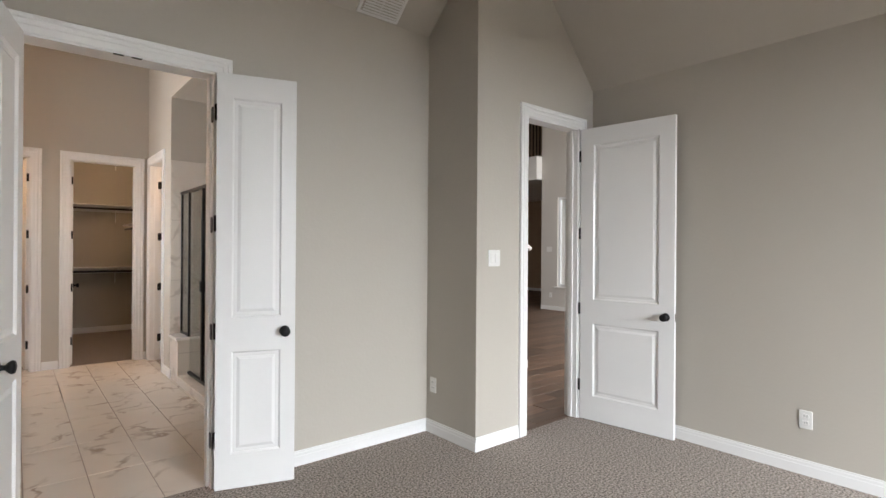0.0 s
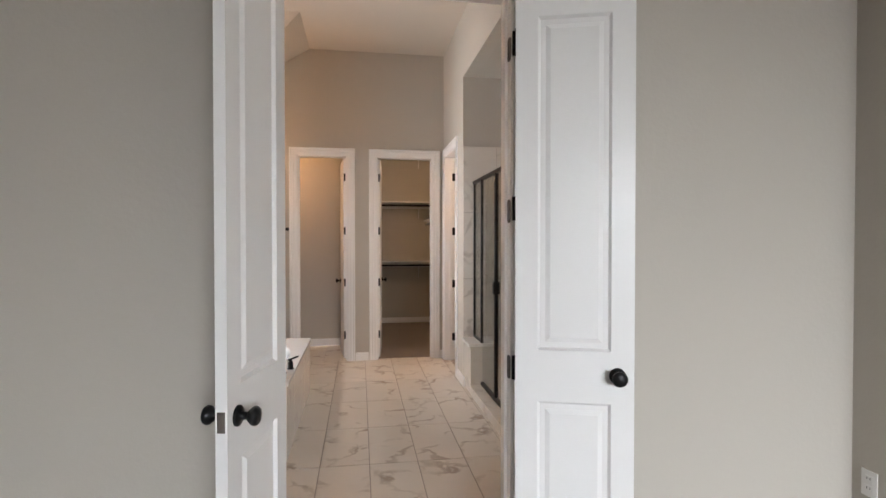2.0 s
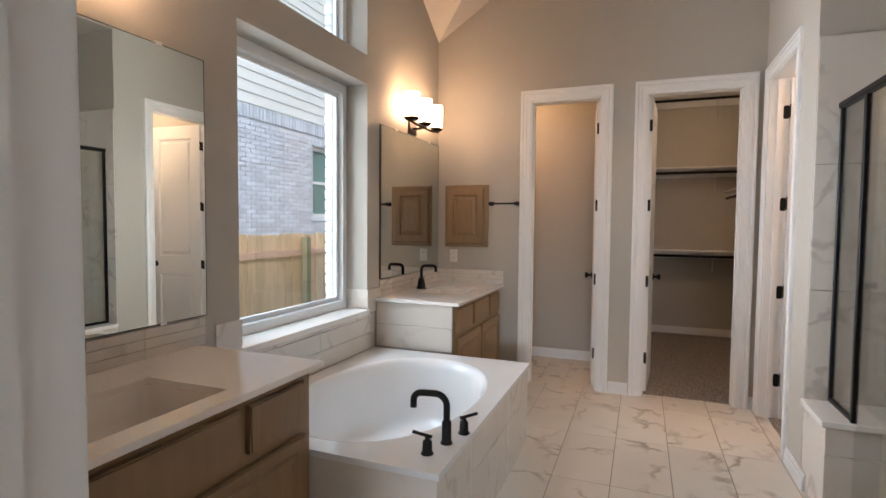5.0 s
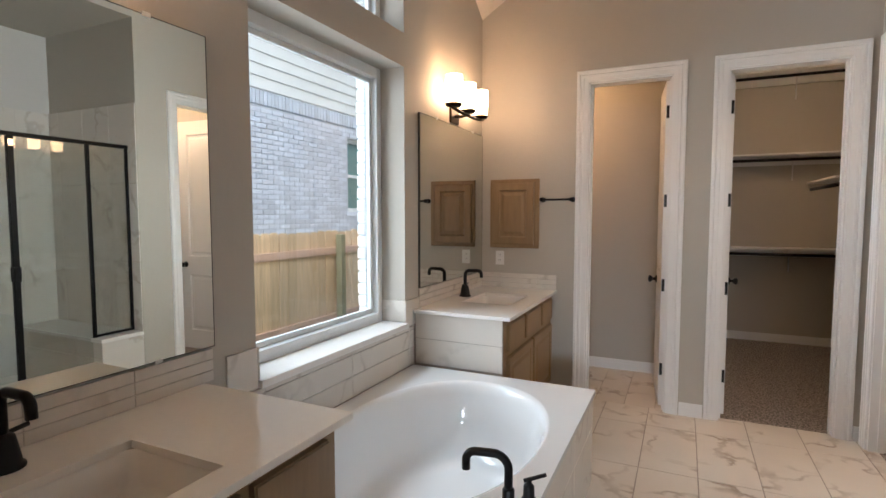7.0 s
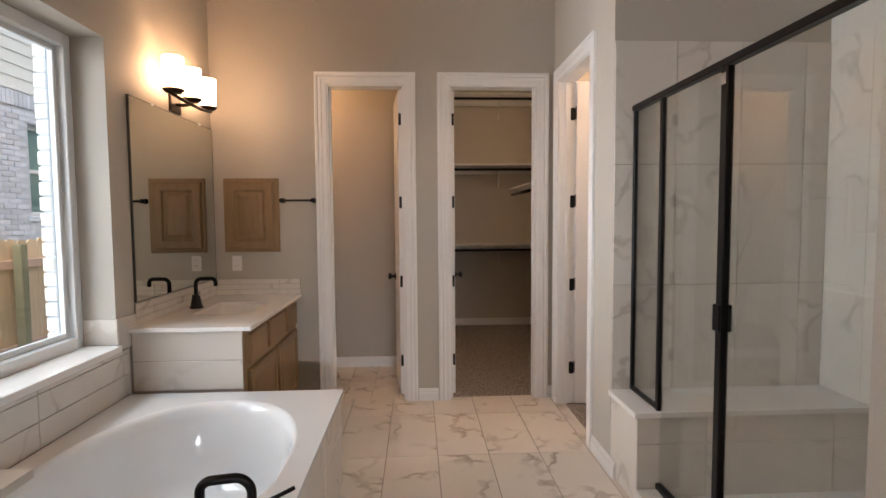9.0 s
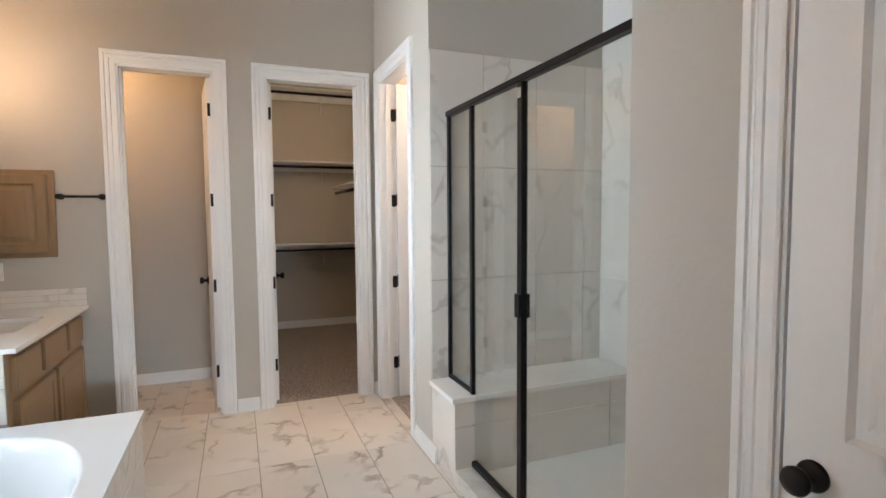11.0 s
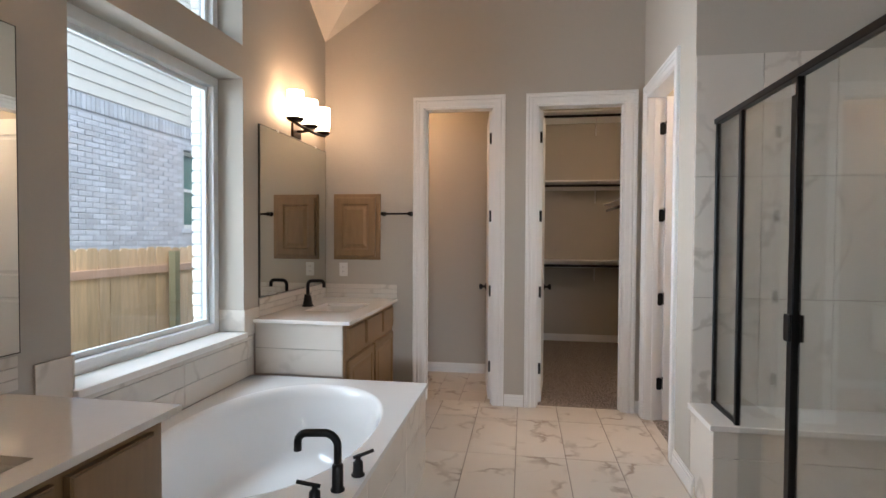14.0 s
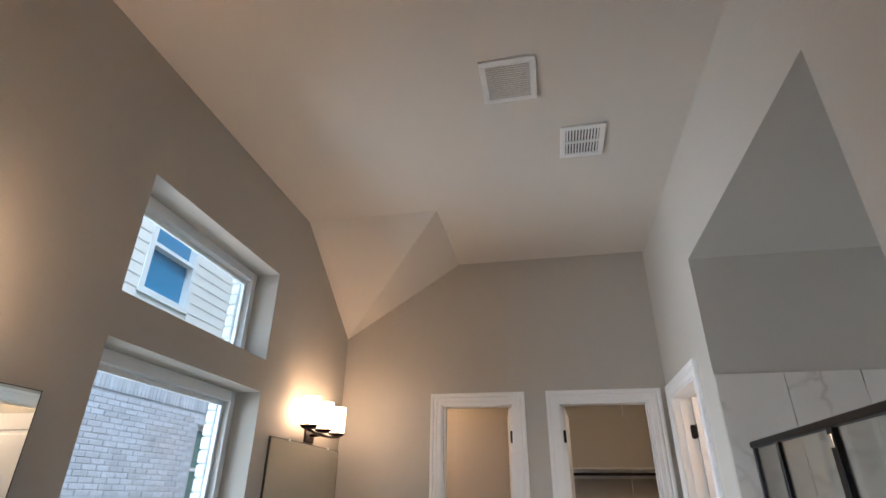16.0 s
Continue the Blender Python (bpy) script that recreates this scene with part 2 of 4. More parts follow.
def tube(bm, pts, r, seg=12, r_end=None):
    pts = [Vector(p) for p in pts]
    rings = []
    side = None
    for i, p in enumerate(pts):
        d = (pts[min(i + 1, len(pts) - 1)] - pts[max(i - 1, 0)]).normalized()
        if side is None:
            side = d.orthogonal().normalized()
        side = (side - d * side.dot(d)).normalized()
        up = d.cross(side)
        rr = r if r_end is None else r + (r_end - r) * i / (len(pts) - 1)
        rings.append([bm.verts.new(p + rr * (math.cos(6.283185 * k / seg) * side + math.sin(6.283185 * k / seg) * up)) for k in range(seg)])
    for a, b in zip(rings, rings[1:]):
        for k in range(seg):
            bm.faces.new((a[k], a[(k + 1) % seg], b[(k + 1) % seg], b[k])).smooth = True
    bm.faces.new(rings[0][::-1])
    bm.faces.new(rings[-1])
    return bm


def arc(c, r, a0, a1, u, v, n=10):
    """Points on an arc round c in the plane of u and v."""
    c, u, v = Vector(c), Vector(u), Vector(v)
    return [c + r * (math.cos(radians(a0 + (a1 - a0) * k / n)) * u + math.sin(radians(a0 + (a1 - a0) * k / n)) * v) for k in range(n + 1)]


def data(name, bm, material):
    bmesh.ops.recalc_face_normals(bm, faces=bm.faces[:])
    me = bpy.data.meshes.new(name)
    bm.to_mesh(me)
    bm.free()
    me.materials.append(material)
    return me


SHIFT = {}


def thing(name, loc, label, category, group="", kind="", rz=0.0, local=False):
    """An Empty at the base of a thing. Its parts are built in world metres, or in its own when local."""
    ob = new(name)
    ob.empty_display_size = 0.1
    ob.matrix_basis = pose(*loc, 0, 0, rz)
    SHIFT[ob] = Matrix() if local else ob.matrix_basis.inverted()
    return tagged(ob, label, category, group, kind)


def part(name, bm, material, parent, label="", m=None):
    ob = new(name, data(name, bm, material))
    ob.parent = parent
    ob.matrix_parent_inverse = SHIFT.get(parent, Matrix())
    if m is not None:
        ob.matrix_basis = m
    if label:
        tagged(ob, label)
    return ob


def structure(name, bm, material, label, category):
    return tagged(new(name, data(name, bm, material)), label, category, kind="structure")


def solid(name, bm, material, label, category, group=""):
    return tagged(new(name, data(name, bm, material)), label, category, group)


def wall_cells(axis, a0, a1, f0, f1, z0, z1, holes):
    """A wall from a0 to a1 along axis, from f0 to f1 through it, with (a, a, z, z) openings cut right through."""
    bm = bmesh.new()
    us = sorted({a0, a1, *[h[0] for h in holes], *[h[1] for h in holes]})
    zs = sorted({z0, z1, *[h[2] for h in holes], *[h[3] for h in holes]})
    us, zs = [u for u in us if a0 <= u <= a1], [z for z in zs if z0 <= z <= z1]
    full = [[not any(h[0] < (us[i] + us[i + 1]) / 2 < h[1] and h[2] < (zs[j] + zs[j + 1]) / 2 < h[3] for h in holes) for j in range(len(zs) - 1)] for i in range(len(us) - 1)]
    memo = {}

    def vert(u, f, z):
        key = (u, f, z)
        if key not in memo:
            memo[key] = bm.verts.new((u, f, z) if axis == "x" else (f, u, z))
        return memo[key]

    def at(i, j):
        return 0 <= i < len(us) - 1 and 0 <= j < len(zs) - 1 and full[i][j]

    for i in range(len(us) - 1):
        for j in range(len(zs) - 1):
            if not full[i][j]:
                continue
            u0, u1, w0, w1 = us[i], us[i + 1], zs[j], zs[j + 1]
            for f in (f0, f1):
                bm.faces.new((vert(u0, f, w0), vert(u1, f, w0), vert(u1, f, w1), vert(u0, f, w1)))
            for ok, p, q in ((at(i - 1, j), (u0, w0), (u0, w1)), (at(i + 1, j), (u1, w0), (u1, w1)), (at(i, j - 1), (u0, w0), (u1, w0)), (at(i, j + 1), (u0, w1), (u1, w1))):
                if not ok:
                    bm.faces.new((vert(p[0], f0, p[1]), vert(q[0], f0, q[1]), vert(q[0], f1, q[1]), vert(p[0], f1, p[1])))
    return bm


# ---- plan (metres) ----
WX, EX, FY, DY, DYB = 0.762, 3.367, 9.99, 5.72, 5.862    # bath: window wall, shower wall, far wall; bedroom door wall, both faces
TOP = 3.69                                              # bath ceiling
HEAD = 2.45                                             # door openings
D0, D1 = 2.018, 2.965                                   # double door
T0, T1 = 1.62, 2.21                                     # toilet room door
C0, C1 = 2.545, 3.235                                   # closet door
R0, R1 = 9.14, 9.86                                     # side room door
L0, L1 = 5.99, 6.70                                     # linen door
H0, H1 = 5.075, 5.735                                    # hall door
HY = 5.16
WIN = (7.455, 8.675, 0.79, 2.335)
WIN2 = (7.455, 8.675, 2.53, 3.115)
SH0, SH1, SHB, SHT = 7.14, 8.77, 4.58, 3.06             # shower: near, far, back, ceiling

structure("wall_bath_west", wall_cells("y", DYB, FY, 0.50, WX, 0, 4.0, [WIN, WIN2]), PAINT, "greige painted bathroom wall with two stacked windows", "wall")
structure("wall_bath_north", wall_cells("x", 0.5, EX + 0.12, FY, FY + 0.12, 0, 4.0, [(T0, T1, 0, HEAD), (C0, C1, 0, HEAD)]), PAINT, "greige painted wall with two narrow doorways", "wall")
structure("wall_bath_east", wall_cells("y", DYB, FY, EX, EX + 0.12, 0, 4.0, [(R0, R1, 0, HEAD), (L0, L1, 0, HEAD), (SH0, SH1, 0, SHT)]), PAINT, "greige painted wall with two doors and the shower opening", "wall")
structure("wall_bedroom_north", wall_cells("x", -1.0, 4.55, DY, DYB, 0, 4.6, [(D0, D1, 0, HEAD)]), PAINT, "greige painted bedroom wall with the double doorway", "wall")
structure("wall_bedroom_jog", wall_cells("y", HY, DYB, 4.55, 4.67, 0, 4.6, []), PAINT, "greige painted short return wall", "wall")
structure("wall_bedroom_hall", wall_cells("x", 4.67, 6.05, HY, HY + 0.12, 0, 4.6, [(H0, H1, 0, HEAD)]), PAINT, "greige painted wall with the hall doorway", "wall")
structure("wall_bedroom_east", wall_cells("y", -1.2, HY, 5.93, 6.05, 0, 4.6, []), PAINT, "plain greige painted bedroom wall", "wall")
structure("wall_bedroom_west", wall_cells("y", -1.2, DY, -1.12, -1.0, 0, 4.6, []), PAINT, "plain greige painted bedroom wall", "wall")
structure("wall_bedroom_south", wall_cells("x", -1.12, 6.05, -1.32, -1.2, 0, 4.6, [(2.5, 5.7, 0.55, 2.3)]), PAINT, "greige bedroom wall with a wide window opening", "wall")
structure("floor_bedroom", box(B(-1.12, 4.6, -1.32, DY + 0.06, -0.12, 0.0), 4.6, 6.05, -1.32, HY + 0.05, -0.12, 0.0), CARPET, "speckled grey-brown cut pile carpet", "carpet")


def plate(pts, thick, material, name, label):
    bm = bmesh.new()
    lo = [bm.verts.new(p) for p in pts]
    hi = [bm.verts.new((p[0], p[1], p[2] + thick)) for p in pts]
    bm.faces.new(lo[::-1])
    bm.faces.new(hi)
    n = len(pts)
    for k in range(n):
        bm.faces.new((lo[k], lo[(k + 1) % n], hi[(k + 1) % n], hi[k]))
    return structure(name, bm, material, label, "ceiling")


# vaulted bedroom ceiling: two slopes that meet in a hip, and a flat top
plate([(-1.12, 5.94, 2.885), (4.67, 5.94, 2.885), (4.67, 4.6, 4.09), (-1.12, 4.6, 4.09)], 0.1, PAINT, "ceiling_bedroom_slope", "greige sloping vaulted ceiling over the double doors")
plate([(6.05, 5.28, 2.67), (6.05, -1.3, 2.67), (4.7, -1.3, 4.15), (4.7, 5.28, 4.15)], 0.1, PAINT, "ceiling_bedroom_side_slope", "greige sloping vaulted ceiling beside the hall door")
plate([(-1.12, 5.0, 4.0), (5.2, 5.0, 4.0), (5.2, -1.32, 4.0), (-1.12, -1.32, 4.0)], 0.1, PAINT, "ceiling_bedroom_flat", "greige flat top of the vaulted ceiling")

# bath ceiling with its folded corner
bm = bmesh.new()
K = dict(a=(0.5, DYB, TOP), b=(EX + 0.1, DYB, TOP), c=(EX + 0.1, FY + 0.1, TOP), d=(1.775, FY + 0.1, TOP), e=(1.775, 8.99, TOP), f=(0.5, 8.99, TOP), g=(WX, FY, 3.035))
V = {k: bm.verts.new(p) for k, p in K.items()}
w1 = bm.verts.new((WX, 8.99, TOP))
n1 = bm.verts.new((1.775, FY, TOP))
bm.faces.new((V["a"], V["b"], V["c"], V["d"], n1, V["e"], w1, V["f"]))
bm.faces.new((w1, V["e"], V["g"]))
bm.faces.new((V["e"], n1, V["g"]))
structure("ceiling_bath", bm, CEIL, "greige high bathroom ceiling with a folded sloping corner", "ceiling")
structure("roof_bath", B(0.45, 5.0, 5.6, 12.7, 4.0, 4.1), ROOF, "roof deck above the bathroom", "roof")

# side spaces
structure("wall_toilet_back", wall_cells("x", 0.5, 2.42, 10.97, 11.05, 0, 2.75, []), PAINT, "greige painted toilet room wall", "wall")
structure("wall_toilet_west", wall_cells("y", FY + 0.12, 10.97, 0.5, 0.6, 0, 2.75, []), PAINT, "greige painted toilet room side wall", "wall")
structure("wall_toilet_east", wall_cells("y", FY + 0.12, 12.80, 2.34, 2.42, 0, 3.3, []), PAINT, "greige partition between toilet room and closet", "wall")
structure("ceiling_toilet", B(0.5, 2.34, FY + 0.12, 11.05, 2.75, 2.83), CEIL, "toilet room ceiling", "ceiling")
structure("wall_closet_back", wall_cells("x", 2.34, 3.95, 12.80, 12.9, 0, 3.3, []), PAINT, "greige painted closet back wall", "wall")
structure("wall_closet_east", wall_cells("y", FY + 0.12, 12.80, 3.85, 3.95, 0, 3.3, []), PAINT, "greige painted closet side wall", "wall")
structure("ceiling_closet", B(2.3, 3.95, FY + 0.12, 12.9, 3.2, 3.28), CEIL, "closet ceiling", "ceiling")
structure("floor_closet", B(2.42, 3.95, FY + 0.06, 12.9, -0.1, 0.002), CARPET, "grey-brown closet carpet", "carpet")
structure("floor_side_room", B(EX + 0.06, 4.9, 8.95, FY, -0.1, 0.002), CARPET, "grey-brown side room carpet", "carpet")
structure("wall_side_room_back", wall_cells("y", 8.9, FY + 0.12, 4.9, 5.0, 0, 2.8, []), PAINT, "greige painted side room wall", "wall")
structure("wall_side_room_north", wall_cells("x", EX + 0.12, 4.9, FY, FY + 0.12, 0, 2.8, []), PAINT, "greige painted side room end wall", "wall")
structure("ceiling_side_room", B(EX + 0.12, 5.0, 8.9, FY + 0.12, 2.8, 2.9), CEIL, "side room ceiling", "ceiling")
structure("wall_linen_back", wall_cells("y", 5.84, 7.0, 4.1, 4.2, 0, 2.8, []), PAINT, "linen closet back wall", "wall")

# shower enclosure shell
structure("wall_shower_north", wall_cells("x", EX + 0.12, SHB + 0.1, SH1, SH1 + 0.12, 0, SHT, []), PAINT, "greige painted wall above the shower tile", "wall")
structure("wall_shower_east", wall_cells("y", SH0 - 0.1, SH1, SHB, SHB + 0.1, 0, SHT, []), PAINT, "greige painted wall above the shower tile", "wall")
structure("wall_shower_south", wall_cells("x", EX + 0.12, SHB + 0.1, SH0 - 0.12, SH0, 0, SHT, []), PAINT, "greige painted shower end wall", "wall")
structure("ceiling_shower", B(EX + 0.121, SHB + 0.1, SH0 - 0.1, SH1 + 0.1, SHT, SHT + 0.1), PAINT, "greige shower ceiling", "ceiling")


# ---- baseboards ----
def baseboard(axis, a0, a1, f, out):
    """Two-step white baseboard along a wall face at f, standing out towards out."""
    bm = bmesh.new()
    for z0, z1, d in ((0.0, 0.062, 0.016), (0.062, 0.082, 0.012), (0.082, 0.095, 0.007)):
        lo, hi = sorted((f, f + out * d))
        if axis == "x":
            box(bm, a0, a1, lo, hi, z0, z1)
        else:
            box(bm, lo, hi, a0, a1, z0, z1)
    structure("baseboard", bm, TRIM, "white painted stepped baseboard", "baseboard")


for a in (("x", -1.0, D0 - 0.09, DY, -1), ("x", D1 + 0.09, 4.55, DY, -1), ("y", HY - 0.016, DY, 4.55, -1), ("x", 4.55, H0 - 0.09, HY, -1), ("x", H1 + 0.09, 5.93, HY, -1), ("y", -1.2, HY, 5.93, -1),
          ("x", T1 + 0.09, C0 - 0.09, FY, -1), ("x", C1 + 0.09, EX, FY, -1), ("x", 1.40, T0 - 0.09, FY, -1), ("y", SH1 - 0.09, R0 - 0.09, EX, -1), ("y", L1 + 0.09, SH0, EX, -1),
          ("x", 0.6, 2.34, 10.97, -1), ("x", 2.42, 3.85, 12.80, -1), ("y", FY + 0.12, 12.80, 3.85, -1), ("y", FY + 0.12, 10.97, 2.34, -1)):
    baseboard(*a)


# ---- doors ----
def leaf_mesh(w, h, t, mx):
    """A two-panel leaf from the hinge at x = 0, thickness along y from 0 to t, with moulded panels in both faces."""
    bm = bmesh.new()
    xs = [0.0, mx, w - mx, w]
    zs = [0.0, 0.20, 0.80, 1.0, h - 0.14, h]
    for y, flip in ((0.0, 1), (t, -1)):
        g = [[bm.verts.new((x, y, z)) for z in zs] for x in xs]
        for i in range(3):
            for j in range(5):
                q = (g[i][j], g[i + 1][j], g[i + 1][j + 1], g[i][j + 1])
                f = bm.faces.new(q if flip > 0 else q[::-1])
                if i == 1 and j in (1, 3):
                    f.material_index = 1
    bm.normal_update()
    for k in [f for f in bm.faces if f.material_index]:
        k.material_index = 0
        for th, dp in ((0.010, -0.012), (0.020, 0.0), (0.018, 0.008)):
            bmesh.ops.inset_region(bm, faces=[k], thickness=th, depth=dp, use_even_offset=True)
    box(bm, 0.0005, w - 0.0005, 0.001, t - 0.001, 0.001, 0.003)
    rim = [(0, 0), (w, 0), (w, h), (0, h)]
    for (xa, za), (xb, zb) in zip(rim, rim[1:] + rim[:1]):
        bm.faces.new([bm.verts.new(p) for p in ((xa, 0, za), (xb, 0, zb), (xb, t, zb), (xa, t, za))])
    bmesh.ops.remove_doubles(bm, verts=bm.verts[:], dist=0.0001)
    return bm


def knob_mesh(x, t, z):
    bm = bmesh.new()
    for s, y in ((-1, 0.0), (1, t)):
        m = Matrix.Translation((x, y, z)) @ pose(0, 0, 0, 90 if s < 0 else -90)
        lathe(bm, [(0.031, 0.0), (0.031, 0.006), (0.026, 0.010), (0.012, 0.014), (0.011, 0.030), (0.018, 0.036), (0.027, 0.046), (0.029, 0.055), (0.025, 0.063), (0.012, 0.067), (0.0, 0.068)], m)
    return bm


HINGES = (0.28, 0.92, 1.55, 2.2)


# door casing: distance from the opening's edge, and thickness there
CASING = ((-0.006, 0.0), (-0.006, 0.009), (0.001, 0.012), (0.030, 0.013), (0.034, 0.017), (0.048, 0.018), (0.054, 0.014), (0.059, 0.015), (0.063, 0.021), (0.080, 0.022), (0.085, 0.018), (0.085, 0.0))


def moulding(lines):
    """A closed bar through pairs of end points, mitred as the pairs say."""
    bm = bmesh.new()
    a, b = [bm.verts.new(p) for p, q in lines], [bm.verts.new(q) for p, q in lines]
    n = len(lines)
    for k in range(n):
        bm.faces.new((a[k], a[(k + 1) % n], b[(k + 1) % n], b[k]))
    bm.faces.new(a[::-1])
    bm.faces.new(b)
    return bm


def hinge_leaf(x0, x1, y0, y1, z0, z1, r=0.014):
    """A thin plate across x with rounded corners."""
    bm = bmesh.new()
    prof = []
    for cy, cz, a in ((y1 - r, z1 - r, 0), (y0 + r, z1 - r, 90), (y0 + r, z0 + r, 180), (y1 - r, z0 + r, 270)):
        prof += [(cy + r * math.cos(radians(a + k * 22.5)), cz + r * math.sin(radians(a + k * 22.5))) for k in range(5)]
    lo, hi = [bm.verts.new((x0, *p)) for p in prof], [bm.verts.new((x1, *p)) for p in prof]
    bm.faces.new(lo)
    bm.faces.new(hi[::-1])
    for k in range(len(prof)):
        bm.faces.new((lo[k], lo[(k + 1) % len(prof)], hi[(k + 1) % len(prof)], hi[k]))
    return bm


def door(name, m, width, label, leaves, wall=0.12, both=True, plates=True):
    """A cased opening of that width along local x, the wall from y = 0 (front face) to y = wall; leaves: (hinge x, hinge y, turn, leaf width, mirrored)."""
    e = new(name)
    e.matrix_basis = m
    SHIFT[e] = Matrix()
    tagged(e, label, "door", kind="structure")
    for face, s in ((0.0, -1), (wall, 1)) if both else ((0.0, -1),):
        for x0, d in ((0.0, -1), (width, 1)):
            part("casing_side", moulding([((x0 + d * a, face + s * th, 0.0), (x0 + d * a, face + s * th, HEAD + a)) for a, th in CASING]), TRIM, e)
        part("casing_head", moulding([((-a, face + s * th, HEAD + a), (width + a, face + s * th, HEAD + a)) for a, th in CASING]), TRIM, e)
    bm = bmesh.new()
    box(bm, 0.0, 0.016, 0, wall, 0, HEAD)
    box(bm, width - 0.016, width, 0, wall, 0, HEAD)
    box(bm, 0.016, width - 0.016, 0, wall, HEAD - 0.016, HEAD)
    box(bm, 0.016, 0.028, 0.045, 0.08, 0, HEAD - 0.016)
    box(bm, width - 0.028, width - 0.016, 0.045, 0.08, 0, HEAD - 0.016)
    part("jamb", bm, TRIM, e)
    for hx, hy, turn, lw, flip in leaves:
        lm = Matrix.Translation((hx, hy, 0.008)) @ pose(0, 0, 0, 0, 0, turn)
        bm = leaf_mesh(lw, 2.425, 0.035, 0.085 if lw < 0.5 else 0.115)
        if flip:
            bmesh.ops.transform(bm, matrix=Matrix.Translation((0, -0.035, 0)), verts=bm.verts[:])
        lf = part("leaf", bm, TRIM, e, "white two-panel door leaf", lm)
        y0 = -0.035 if flip else 0.0
        bm = knob_mesh(lw - 0.062, 0.035, 0.91)
        bmesh.ops.transform(bm, matrix=Matrix.Translation((0, y0, 0)), verts=bm.verts[:])
        part("handle", bm, BLACK, lf, "matte black round door knob")
        part("latch_plate", B(lw - 0.001, lw + 0.002, y0 + 0.006, y0 + 0.029, 0.88, 0.94), CHROME, lf, "steel latch plate")
        for z in HINGES:
            yp = (wall - 0.038, wall) if hy > 0 else (0.0, 0.038)
            if plates and abs(turn) < 170:
                part("hinge_plate", hinge_leaf(0.016, 0.019, *yp, z - 0.047, z + 0.047) if hx < width / 2 else hinge_leaf(width - 0.019, width - 0.016, *yp, z - 0.047, z + 0.047), BLACK, e, "matte black hinge plate")
            bm = bmesh.new()
            tube(bm, [(-0.006, 0, z - 0.047), (-0.006, 0, z - 0.043), (-0.006, 0, z + 0.043), (-0.006, 0, z + 0.047)], 0.0085, 10)
            box(bm, -0.003, 0.0, min(0, y0 * 0.9), max(0.0, y0 + 0.031), z - 0.046, z + 0.046)
            box(bm, -0.014, -0.006, -0.004, 0.004, z - 0.046, z + 0.046, 0.001)
            part("hinge", bm, BLACK, lf, "matte black butt hinge")
    return e


# front face of local frame: y points into the wall
d1 = door("door_1", pose(D0, DY, 0), D1 - D0, "white double doors, both leaves swung open into the bedroom", [(0.030, -0.028, -102.5, 0.455, False), (D1 - D0 - 0.004, -0.028, -18, 0.446, True)], wall=DYB - DY)
bm = bmesh.new()
for x in (0.427, 0.512):
    box(bm, x, x + 0.05, -0.008, 0.012, HEAD - 0.0185, HEAD - 0.0165, 0.0005)
part("strike_plate", bm, BLACK, d1, "black ball catch plates")
door("door_2", pose(T0, FY, 0), T1 - T0, "white toilet room door standing open", [(T1 - T0 - 0.019, 0.125, 96, 0.55, False)])
door("door_3", pose(C0, FY, 0), C1 - C0, "white closet door standing open", [(0.019, 0.125, 86, 0.645, True)])
door("door_4", pose(EX, R1, 0, 0, 0, -90), R1 - R0, "white side room door standing wide open", [(0.004, 0.125, 88, 0.69, True)])
door("door_5", pose(EX, L1, 0, 0, 0, -90), L1 - L0, "white closed linen closet door", [(L1 - L0 - 0.018, 0.037, 180, 0.67, False)])
door("door_6", pose(H0, HY, 0), H1 - H0, "white hall door standing open against the bedroom wall", [(H1 - H0 - 0.004, -0.024, -83, 0.768, False)], plates=False)


# ---- windows ----
def window(name, hole, label):
    y0, y1, z0, z1 = hole
    e = thing(name, (0.56, (y0 + y1) / 2, z0), label, "window", kind="structure")
    for nm, (a, b, c, d) in (("frame_stile", (y0, y0 + 0.048, z0, z1)), ("frame_stile", (y1 - 0.048, y1, z0, z1)), ("frame_rail", (y0 + 0.048, y1 - 0.048, z0, z0 + 0.06)), ("frame_rail", (y0 + 0.048, y1 - 0.048, z1 - 0.06, z1))):
        bm = bmesh.new()
        box(bm, 0.52, 0.60, a, b, c, d, 0.003)
        part(nm, bm, VINYL, e)
    for nm, (a, b, c, d) in (("sash_stile", (y0 + 0.048, y0 + 0.07, z0 + 0.06, z1 - 0.06)), ("sash_stile", (y1 - 0.07, y1 - 0.048, z0 + 0.06, z1 - 0.06)), ("sash_rail", (y0 + 0.07, y1 - 0.07, z0 + 0.06, z0 + 0.088)), ("sash_rail", (y0 + 0.07, y1 - 0.07, z1 - 0.088, z1 - 0.06))):
        part(nm, B(0.54, 0.562, a, b, c, d, 0.003), VINYL, e)
    g = part("pane", B(0.548, 0.554, y0 + 0.068, y1 - 0.068, z0 + 0.085, z1 - 0.085), GLASS, e, "clear glass pane")
    g.visible_shadow = False


window("window_1", WIN, "large fixed white vinyl window above the tub")
window("window_2", WIN2, "small fixed white vinyl transom window")
structure("window_sill", B(0.60, WX + 0.028, WIN[0] + 0.001, WIN[1] - 0.001, WIN[2] - 0.03, WIN[2] + 0.004, 0.003), QUARTZ, "white quartz window sill", "window sill")

# ---- bathtub ----
TY0, TY1, TX1, TZ = 7.176, 8.755, 1.892, 0.512
tub = thing("bathtub", (1.3, 7.97, 0), "white acrylic drop-in soaking tub in a marble tiled deck", "bathtub")
bm = bmesh.new()
SEG = 64
cx, cy, ax, ay = 1.335, 7.95, 0.455, 0.665


